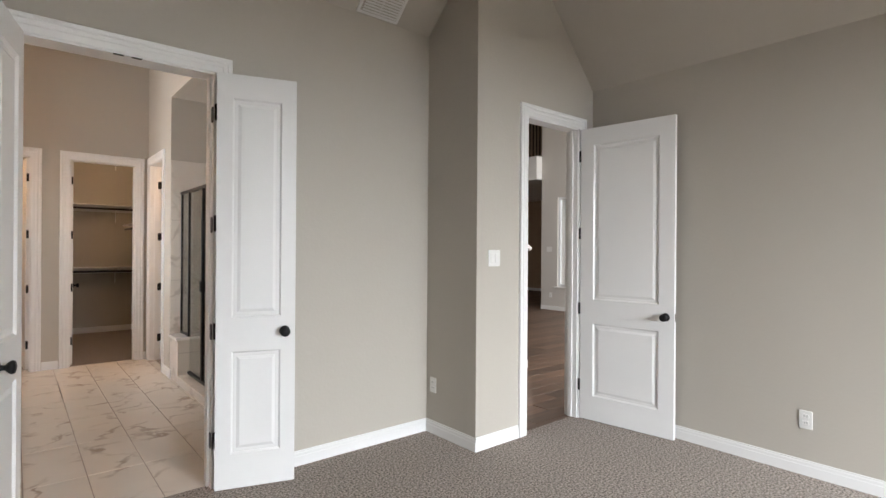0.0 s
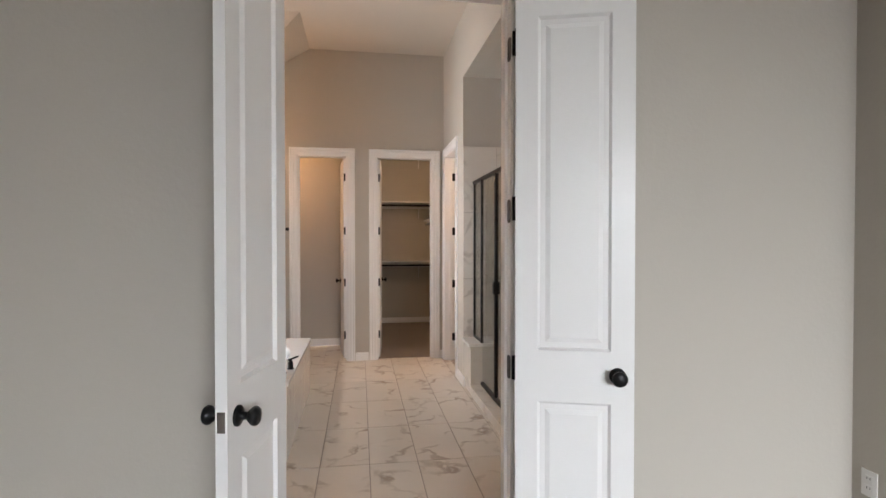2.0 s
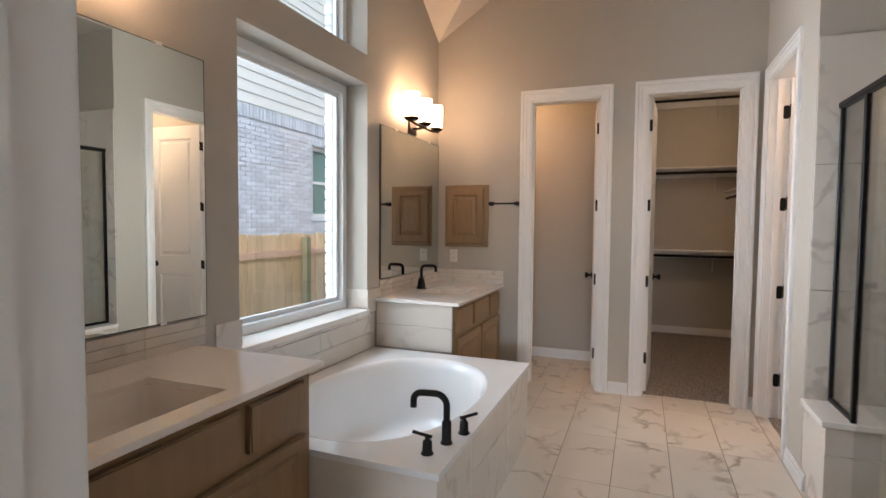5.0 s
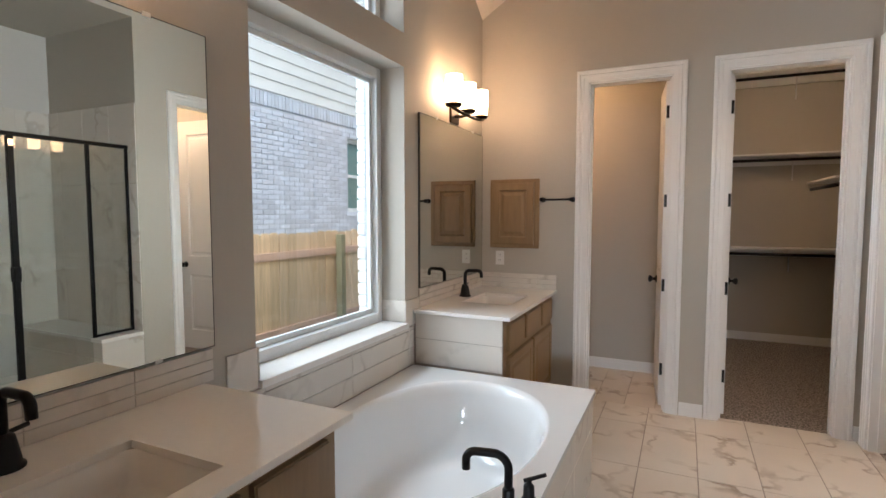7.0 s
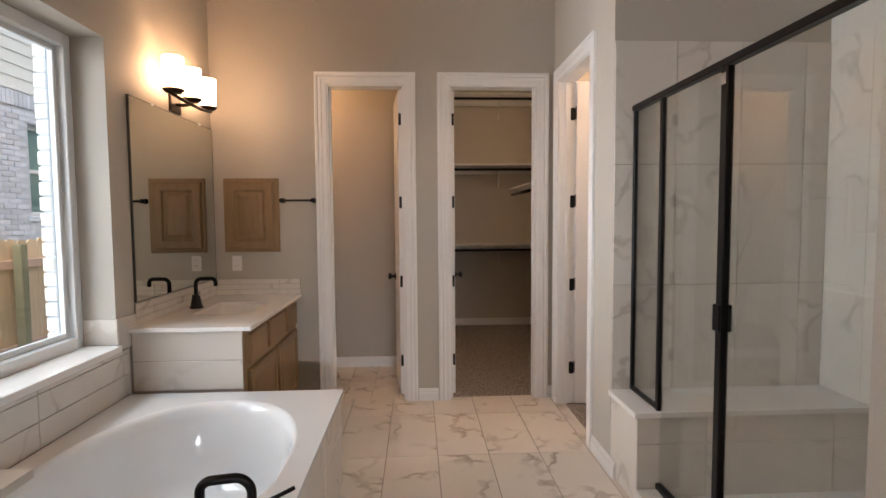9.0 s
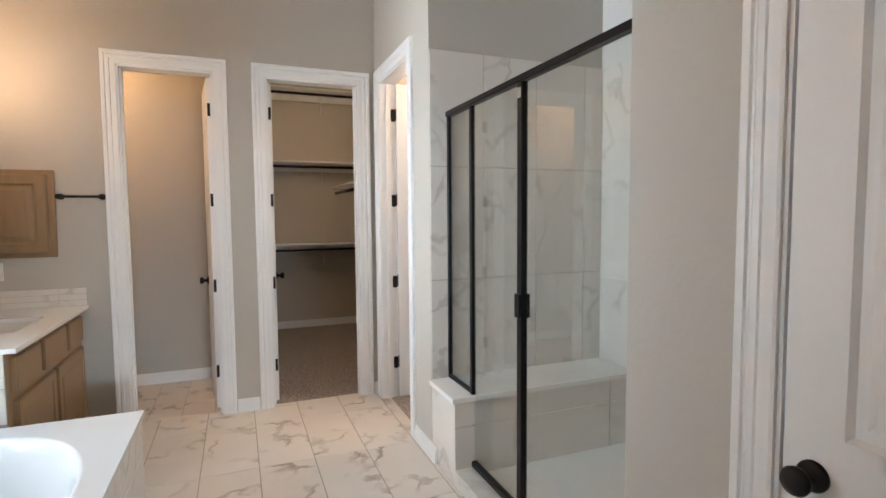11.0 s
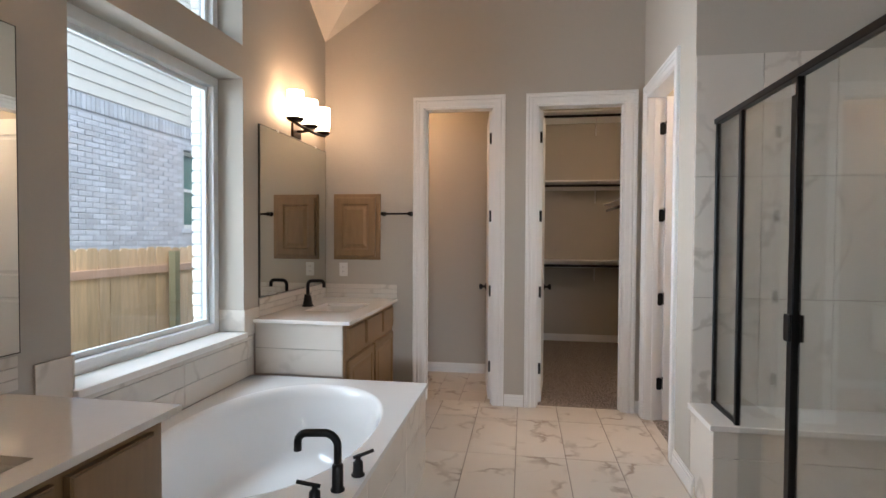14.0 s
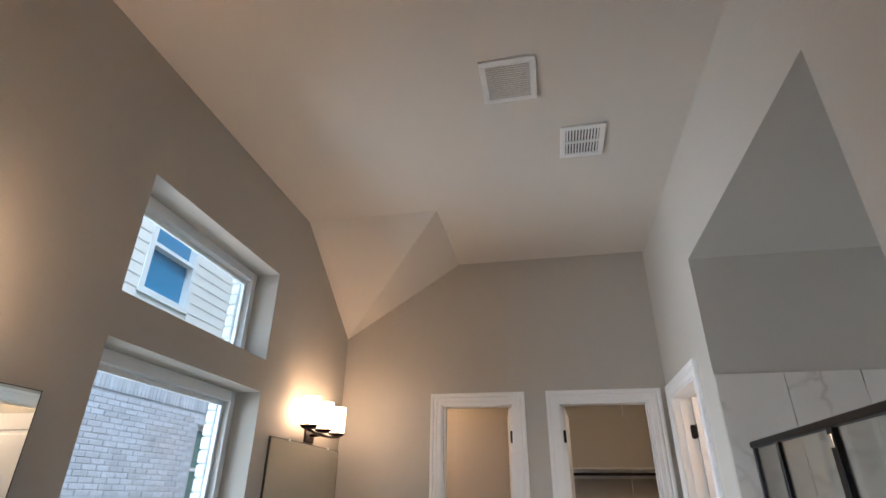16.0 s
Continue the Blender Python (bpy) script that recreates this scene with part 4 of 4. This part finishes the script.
tile_rows(st, "x", EX + 0.124, SHB - 0.011, SH0, 1, 0.06, 2.375, 0.36, 0.658, WALLTILE, start=0.1)

# ---- ceiling grilles ----
def grille(name, x0, x1, y0, y1, border, n, along, label, z=TOP):
    e = thing(name, ((x0 + x1) / 2, (y0 + y1) / 2, z), label, "vent")
    # near-black sheet stands in for the shade up the duct
    part("backing", B(x0 + 0.01, x1 - 0.01, y0 + 0.01, y1 - 0.01, z - 0.004, z - 0.001), DARK, e)
    for a in ((x0, x1, y0, y0 + border), (x0, x1, y1 - border, y1), (x0, x0 + border, y0 + border, y1 - border), (x1 - border, x1, y0 + border, y1 - border)):
        part("frame", B(*a, z - 0.014, z - 0.0005, 0.004, 2), PLASTIC, e)
    ix0, ix1, iy0, iy1 = x0 + border, x1 - border, y0 + border, y1 - border
    for k in range(n):
        if along == "x":
            c = iy0 + (k + 0.5) * (iy1 - iy0) / n
            part("slat", B(ix0, ix1, c - 0.0042, c + 0.0018, z - 0.011, z - 0.004), PLASTIC, e)
        else:
            c = ix0 + (k + 0.5) * (ix1 - ix0) / n
            part("slat", B(c - 0.0048, c + 0.0048, iy0, iy1, z - 0.011, z - 0.004), PLASTIC, e)
    if along == "y":
        c = (iy0 + iy1) / 2
        part("cross_bar", B(ix0, ix1, c - 0.008, c + 0.008, z - 0.013, z - 0.005), PLASTIC, e)
    return e


grille("exhaust_fan", 2.27, 2.55, 7.61, 7.905, 0.032, 16, "x", "white square bathroom exhaust fan grille")
grille("ceiling_vent", 2.67, 2.925, 8.185, 8.48, 0.032, 11, "y", "white louvred ceiling supply vent")
bv = thing("ceiling_return_vent", (3.9, 5.55, 3.21), "white return air grille on the sloping bedroom ceiling", "vent", local=True)
bv.matrix_basis = pose(4.06, 5.575, 3.195, -42)
part("frame", wall_cells("x", -0.17, 0.17, 0, 0.02, -0.17, 0.17, [(-0.14, -0.005, -0.14, 0.14), (0.005, 0.14, -0.14, 0.14)]), PLASTIC, bv, m=pose(0, 0, 0, 90))
part("backing", B(-0.15, 0.15, -0.15, 0.15, 0.0, 0.004), PAINT, bv)
for k in range(14):
    part("slat", B(-0.14, 0.14, -0.13 + k * 0.02, -0.118 + k * 0.02, -0.012, -0.006), PLASTIC, bv)


# ---- closet shelving ----
def shelf(name, x0, x1, y0, y1, z, rod_y, along, label):
    e = thing(name, ((x0 + x1) / 2, (y0 + y1) / 2, z), label, "shelf", "closet shelves")
    part("board", B(x0, x1, y0, y1, z, z + 0.019, 0.002), TRIM, e)
    if along == "x":
        part("rod", tube(bmesh.new(), [(x0, rod_y, z - 0.05), ((x0 + x1) / 2, rod_y, z - 0.05), (x1, rod_y, z - 0.05)], 0.016), BLACK, e, "black hanging rod")
        part("cleat", B(x0, x1, y1 - 0.018, y1, z - 0.09, z), TRIM, e)
        xm = 3.37
        part("bracket", tube(bmesh.new(), [(xm, y1 - 0.02, z - 0.26), (xm, y1 - 0.02, z - 0.02), (xm, rod_y, z - 0.012), (xm, rod_y, z - 0.075)], 0.007), TRIM, e)
    else:
        part("rod", tube(bmesh.new(), [(rod_y, y0, z - 0.05), (rod_y, (y0 + y1) / 2, z - 0.05), (rod_y, y1, z - 0.05)], 0.016), BLACK, e, "black hanging rod")
        part("cleat", B(x1 - 0.018, x1, y0, y1, z - 0.09, z), TRIM, e)
    return e


shelf("closet_shelf", 2.425, 3.845, 12.49, 12.795, 2.97, 12.52, "x", "white upper closet shelf with black rod")
shelf("closet_shelf", 2.425, 3.845, 12.49, 12.795, 2.09, 12.52, "x", "white middle closet shelf with black rod")
shelf("closet_shelf", 2.425, 3.845, 12.49, 12.795, 1.07, 12.52, "x", "white lower closet shelf with black rod")
shelf("closet_shelf", 3.36, 3.845, 10.9, 11.95, 1.745, 3.40, "y", "white side closet shelf with black rod")

# ---- toilet, mostly hidden behind its doorway ----
to = thing("toilet", (1.3, 10.6, 0), "white porcelain toilet in the small room", "toilet")
part("tank", B(0.95, 1.40, 10.76, 10.955, 0.38, 0.76, 0.02, 3), PORCELAIN, to)
part("tank_lid", B(0.94, 1.41, 10.75, 10.96, 0.76, 0.79, 0.008, 2), PORCELAIN, to)
bm = bmesh.new()
lathe(bm, [(0.12, 0.0), (0.125, 0.03), (0.10, 0.12), (0.13, 0.25), (0.185, 0.36), (0.19, 0.40), (0.0, 0.40)], Matrix.Translation((1.175, 10.52, 0)) @ Matrix.Diagonal((1, 1.25, 1, 1)))
part("bowl", bm, PORCELAIN, to)
bm = bmesh.new()
lathe(bm, [(0.0, 0.401), (0.195, 0.401), (0.197, 0.42), (0.18, 0.43), (0.0, 0.432)], Matrix.Translation((1.175, 10.52, 0)) @ Matrix.Diagonal((1, 1.25, 1, 1)))
part("seat", bm, PLASTIC, to)

# ---- hall and living room beyond the hall door ----
structure("wall_living_east", wall_cells("y", 4.0, 10.64, 11.9, 12.05, 0, 6.0, [(8.4, 10.16, 0.56, 2.66)]), mat("pale grey living room paint", (0.64, 0.61, 0.575), 0.6, var=0.03, scale=1.5, bump=0.2, bscale=60), "pale grey living room wall with a tall window", "wall")
LIV = bpy.data.materials["pale grey living room paint"]
# unseen wall; its opening is made up to go with the living fill lamp
structure("wall_living_south", wall_cells("x", 6.05, 16.2, 3.9, 4.0, 0, 6.0, [(8.0, 11.2, 0.8, 3.4)]), LIV, "pale grey living room wall with a wide window opening", "wall")
structure("wall_living_north", wall_cells("x", 4.67, 16.2, 17.0, 17.1, 0, 6.0, []), LIV, "pale grey far living room wall", "wall")
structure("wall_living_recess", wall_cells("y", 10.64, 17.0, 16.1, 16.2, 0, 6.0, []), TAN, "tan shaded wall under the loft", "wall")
structure("wall_living_return", wall_cells("x", 12.05, 16.1, 10.54, 10.64, 0, 6.0, []), LIV, "pale grey recess side wall", "wall")
structure("wall_hall_west", wall_cells("y", DYB, 17.0, 4.57, 4.67, 0, 6.0, []), LIV, "pale grey hall wall", "wall")
structure("ceiling_living", B(4.6, 16.2, 3.9, 17.1, 6.0, 6.1), CEIL, "high living room ceiling", "ceiling")
structure("loft_floor", B(11.7, 16.1, 10.64, 17.0, 3.12, 3.68), TRIM, "white loft edge beam", "loft")
rail = thing("loft_railing", (11.9, 12.0, 3.68), "dark metal loft balusters under a rail", "railing")
part("top_rail", B(11.85, 11.95, 10.66, 15.0, 4.62, 4.68, 0.005), BRONZE, rail)
for k in range(40):
    part("baluster", B(11.89, 11.91, 10.70 + k * 0.105, 10.72 + k * 0.105, 3.68, 4.62), BRONZE, rail)
structure("wall_hall_stub", wall_cells("x", 5.9, 6.80, 6.68, 6.80, 0, 6.0, []), TRIM, "white cased wall end beside the stairs", "wall")
bm = B(5.89, 6.825, 6.655, 6.825, 0, 0.09)
box(bm, 5.89, 6.815, 6.665, 6.815, 0.09, 0.12)
structure("baseboard", bm, TRIM, "white painted stepped baseboard", "baseboard")
hr = thing("handrail_end", (6.83, 6.74, 1.46), "white handrail end on the wall stub", "handrail")
part("rail", tube(bmesh.new(), [(6.80, 6.74, 1.43), (6.86, 6.74, 1.455), (6.92, 6.74, 1.45), (6.95, 6.74, 1.43)], 0.03), TRIM, hr)
for a in (("y", 4.0, 10.64, 11.9, -1), ("y", 10.64, 17.0, 16.1, -1)):
    baseboard(*a)
lw = thing("window_3", (11.95, 9.28, 0.56), "tall white framed living room window", "window", kind="structure")
for a in ((8.4, 8.46, 0.56, 2.66), (10.10, 10.16, 0.56, 2.66), (8.46, 10.10, 0.56, 0.62), (8.46, 10.10, 2.60, 2.66)):
    part("frame", B(11.93, 11.99, *a, 0.004), VINYL, lw)
part("window_sill", B(11.84, 11.93, 8.35, 10.21, 0.53, 0.56, 0.004), TRIM, lw)
g = part("pane", B(11.957, 11.963, 8.46, 10.10, 0.62, 2.60), GLASS, lw)
g.visible_shadow = False
wall_plate("light_switch", pose(11.9, 10.40, 1.44, 0, 0, -90), 0.16, 0.118, "switch", "white triple switch on the living room wall")
wall_plate("outlet", pose(11.9, 10.35, 0.35, 0, 0, -90), 0.072, 0.115, "outlet", "white outlet on the living room wall")
# porch seen through that window: brick pier and dark door frame
pier = thing("porch_pier", (13.55, 10.42, -0.1), "tan brick porch pier", "pier")
PBRICK = mat("tan porch brick", (0.42, 0.33, 0.22), 0.9, var=0.25, scale=10, bump=0.6)
part("core", B(13.37, 13.73, 10.32, 10.53, -0.1, 3.0), MORTAR, pier)
for k in range(40):
    part("brick", B(13.35, 13.75, 10.30, 10.535, -0.1 + k * 0.077, -0.035 + k * 0.077, 0.004), PBRICK, pier)
pd = thing("patio_door", (13.1, 10.5, -0.1), "dark framed patio door on the porch", "patio door")
part("panel", B(12.85, 13.34, 10.46, 10.53, -0.1, 2.9), DARK, pd)
part("frame", B(12.77, 12.85, 10.44, 10.53, -0.1, 2.9), TRIM, pd)
structure("porch_floor", B(12.05, 16.0, 5.0, 10.5, -0.2, -0.1), CONCRETE, "concrete porch slab", "porch")

# ---- outside ----
structure("ground", B(-400, 400, -400, 400, -0.75, -0.55), GRASS, "bare soil and thin grass", "ground")
NX = -3.4
house = thing("neighbor_house", (NX, 12.0, -0.55), "neighbouring house of whitewashed brick below white lap siding", "house")
part("wall", wall_cells("y", 4.0, 26.0, NX - 0.3, NX, -0.55, 3.28, [(13.96, 15.1, 1.5, 2.86)]), MORTAR, house, "pale brick backing wall")
part("upper_wall", wall_cells("y", 4.0, 26.0, NX - 0.3, NX - 0.03, 3.28, 7.4, [(11.95, 12.95, 4.6, 6.1)]), SIDING, house)
part("roof", B(NX - 6.0, NX + 0.45, 3.6, 26.4, 7.4, 7.6), ROOF, house)
wn = part("window", B(NX - 0.16, NX - 0.12, 13.96, 15.1, 1.5, 2.86), FARGLASS, house, "greenish window in the brick")
for a in ((13.96, 14.02, 1.5, 2.86), (15.04, 15.1, 1.5, 2.86), (14.02, 15.04, 1.5, 1.57), (14.02, 15.04, 2.79, 2.86), (14.02, 15.04, 2.15, 2.2)):
    part("frame", B(NX - 0.13, NX - 0.08, *a), VINYL, wn)
part("window_sill", B(NX - 0.1, NX + 0.03, 13.88, 15.18, 1.42, 1.5, 0.005), BRICK, wn)
wn = part("window", B(NX - 0.16, NX - 0.12, 11.95, 12.95, 4.6, 6.1), SKY_PAINTED_GLASS, house, "upper window with its blue sky reflection painted in")
for a in ((11.87, 11.97, 4.52, 6.18), (12.93, 13.03, 4.52, 6.18), (11.97, 12.93, 4.52, 4.62), (11.97, 12.93, 6.08, 6.18), (11.97, 12.93, 5.32, 5.38)):
    part("frame", B(NX - 0.12, NX + 0.012, *a), VINYL, wn)
bm = bmesh.new()
box(bm, -0.011, 0.0, 0.0, 22.0, 0.0, 0.185)
bmesh.ops.rotate(bm, matrix=Matrix.Rotation(radians(-4), 3, "Y"), verts=bm.verts[:])
lap = data("siding_board", bm, SIDING)
for k in range(22):
    z = 3.30 + k * 0.18
    for a, b in ((4.0, 26.0),) if not 4.4 < z + 0.09 < 6.15 else ((4.0, 11.87), (13.03, 26.0)):
        ob = new("siding_board", lap)
        ob.parent = house
        ob.matrix_parent_inverse = SHIFT[house]
        ob.matrix_basis = Matrix.Translation((NX + 0.0, a, z)) @ Matrix.Diagonal((1, (b - a) / 22.0, 1, 1))
# bricks: those in view as pieces of their own, the rest joined
bl, bh, bj = 0.235, 0.075, 0.010
one = data("brick", B(-0.014, 0.012, -(bl - bj) / 2, (bl - bj) / 2, -(bh - bj) / 2, (bh - bj) / 2, 0.004), BRICK)
half = bmesh.new()
rng = random.Random(4)
count = 0
for r in range(48):
    z = -0.5 + r * bh + bh / 2
    if z > 3.05:
        break
    for c in range(60):
        y = 6.5 + c * bl + (bl / 2 if r % 2 else 0)
        if 13.88 < y < 15.18 and 1.42 < z < 2.9:
            continue
        if 11.3 < y < 13.75 and 1.2 < z and count < 300:
            ob = new("brick", one)
            ob.parent = house
            ob.matrix_parent_inverse = SHIFT[house]
            ob.matrix_basis = pose(NX + rng.uniform(-0.004, 0.003), y, z)
            count += 1
        else:
            d = rng.uniform(-0.004, 0.003)
            box(half, NX - 0.014 + d, NX + 0.012 + d, y - (bl - bj) / 2, y + (bl - bj) / 2, z - (bh - bj) / 2, z + (bh - bj) / 2)
tagged(part("brick_field", half, BRICK, house), kind="stuff")
sold = data("soldier_brick", B(-0.014, 0.018, -0.034, 0.034, -0.105, 0.105, 0.004), BRICK)
for c in range(110):
    ob = new("soldier_brick", sold)
    ob.parent = house
    ob.matrix_parent_inverse = SHIFT[house]
    ob.matrix_basis = pose(NX + rng.uniform(-0.003, 0.004), 9.0 + c * 0.078, 3.17)

fence = thing("fence", (-1.9, 11.0, -0.55), "raw pine privacy fence with dog-eared pickets", "fence")
FX = -1.9


def picket(h):
    bm = bmesh.new()
    w, t, c = 0.136, 0.016, 0.028
    prof = [(-w / 2, 0), (w / 2, 0), (w / 2, h - c), (w / 2 - c, h), (-w / 2 + c, h), (-w / 2, h - c)]
    a = [bm.verts.new((0, y, z)) for y, z in prof]
    b = [bm.verts.new((t, y, z)) for y, z in prof]
    bm.faces.new(a)
    bm.faces.new(b[::-1])
    for k in range(6):
        bm.faces.new((a[k], a[(k + 1) % 6], b[(k + 1) % 6], b[k]))
    return bm


pk = data("picket", picket(1.79), FENCE)
for k in range(90):
    ob = new("picket", pk)
    ob.parent = fence
    ob.matrix_parent_inverse = SHIFT[fence]
    ob.matrix_basis = pose(FX - 0.016, 5.0 + k * 0.1425, -0.55 + rng.uniform(-0.012, 0.012), 0, rng.uniform(-0.4, 0.4), 0)
for z in (0.98, 0.1):
    part("rail", B(FX, FX + 0.038, 5.0, 17.8, z - 0.045, z + 0.045, 0.003), RAIL, fence)
for y in (6.6, 9.05, 11.55, 14.0):
    part("post", B(FX + 0.038, FX + 0.128, y - 0.045, y + 0.045, -0.6, 1.19, 0.004), POST, fence, "greenish treated post")
# brick veneer of this house, returning beside both windows
veneer = thing("brick_veneer", (0.47, 8.75, -0.55), "cream painted brick veneer of the house beside the windows", "brick wall")
part("core", B(0.452, 0.499, 8.648, 9.10, -0.55, 4.4), MORTAR, veneer)
wb = data("brick", B(-0.028, 0.027, -0.1125, 0.1125, -(bh - bj) / 2, (bh - bj) / 2, 0.004), CREAM)
wh = data("brick", B(-0.028, 0.027, -0.051, 0.051, -(bh - bj) / 2, (bh - bj) / 2, 0.004), CREAM)
for r in range(65):
    for me, y in ((wb, 8.7525), (wb, 8.9875)) if r % 2 else ((wh, 8.691), (wb, 8.865), (wh, 9.04)):
        ob = new("brick", me)
        ob.parent = veneer
        ob.matrix_parent_inverse = SHIFT[veneer]
        ob.matrix_basis = pose(0.472 + rng.uniform(-0.003, 0.0), y + rng.uniform(-0.003, 0.002), -0.51 + r * bh)

# ---- floor tiles and planks ----
structure("floor_bath_bed", B(0.5, EX + 0.12, DY + 0.06, FY + 0.06, -0.1, -0.004), GROUT, "grout bed of the bathroom floor", "floor")
fl = thing("floor_bath", (2.0, 8.0, 0), "marble look porcelain tiles laid in stacked rows", "floor", kind="structure")
TW, TL = 0.311, 0.662
shared = {}
for i in range(-7, 6):
    for j in range(-6, 5):
        x0, x1 = 2.41 + i * TW, 2.41 + (i + 1) * TW
        y0, y1 = 9.03 + j * TL, 9.03 + (j + 1) * TL
        x0, x1, y0, y1 = max(x0, WX), min(x1, EX + 0.06), max(y0, DY + 0.06), min(y1, FY + 0.06)
        if x1 - x0 < 0.02 or y1 - y0 < 0.02 or (x1 < 1.3):
            continue
        w, l = x1 - x0 - 0.005, y1 - y0 - 0.005
        key = (round(w, 4), round(l, 4))
        if key not in shared:
            shared[key] = data("tile", B(-w / 2, w / 2, -l / 2, l / 2, -0.008, 0.0, 0.001), FLOORTILE)
        ob = new("tile", shared[key])
        ob.parent = fl
        ob.matrix_parent_inverse = SHIFT[fl]
        ob.matrix_basis = pose((x0 + x1) / 2, (y0 + y1) / 2, 0)
for i in range(8):
    for y0, y1 in ((FY + 0.06, 10.35), (10.35, 10.97)):
        x0 = 0.6 + i * 0.22
        ob = new("tile", data("tile", B(x0, x0 + 0.217, y0, y1 - 0.003, -0.008, 0.0, 0.001), FLOORTILE))
        ob.parent = fl
        ob.matrix_parent_inverse = SHIFT[fl]
structure("floor_toilet_bed", B(0.5, 2.4, FY + 0.06, 11.0, -0.1, -0.004), GROUT, "grout bed of the toilet room floor", "floor")
structure("floor_linen", B(EX + 0.12, 4.2, 5.84, 7.0, -0.1, 0.0), FLOORTILE, "linen closet floor", "floor")
structure("floor_living_bed", B(4.6, 16.2, 3.9, 17.1, -0.1, -0.006), PLANK, "subfloor of hall and living room", "floor")
wf = thing("floor_living", (8.0, 8.0, 0), "dark brown wood plank floor", "floor", kind="structure")
pl = data("plank", B(-0.748, 0.748, -0.0885, 0.0885, -0.012, 0.0, 0.0015), PLANK)
for r in range(70):
    for c in range(8):
        x, y = 5.0 + c * 1.5 + (r * 0.37 % 1.5), 4.1 + r * 0.18
        if 4.67 < x and y > HY + 0.16 and abs((y - 5.2) - (x - 5.4) * 0.80) < 3.0:
            ob = new("plank", pl)
            ob.parent = wf
            ob.matrix_parent_inverse = SHIFT[wf]
            ob.matrix_basis = pose(x, y, 0)
structure("floor_hall_threshold", B(H0 - 0.1, 6.4, HY + 0.02, HY + 0.22, -0.05, -0.002), PLANK, "dark wood floor at the hall doorway", "floor")
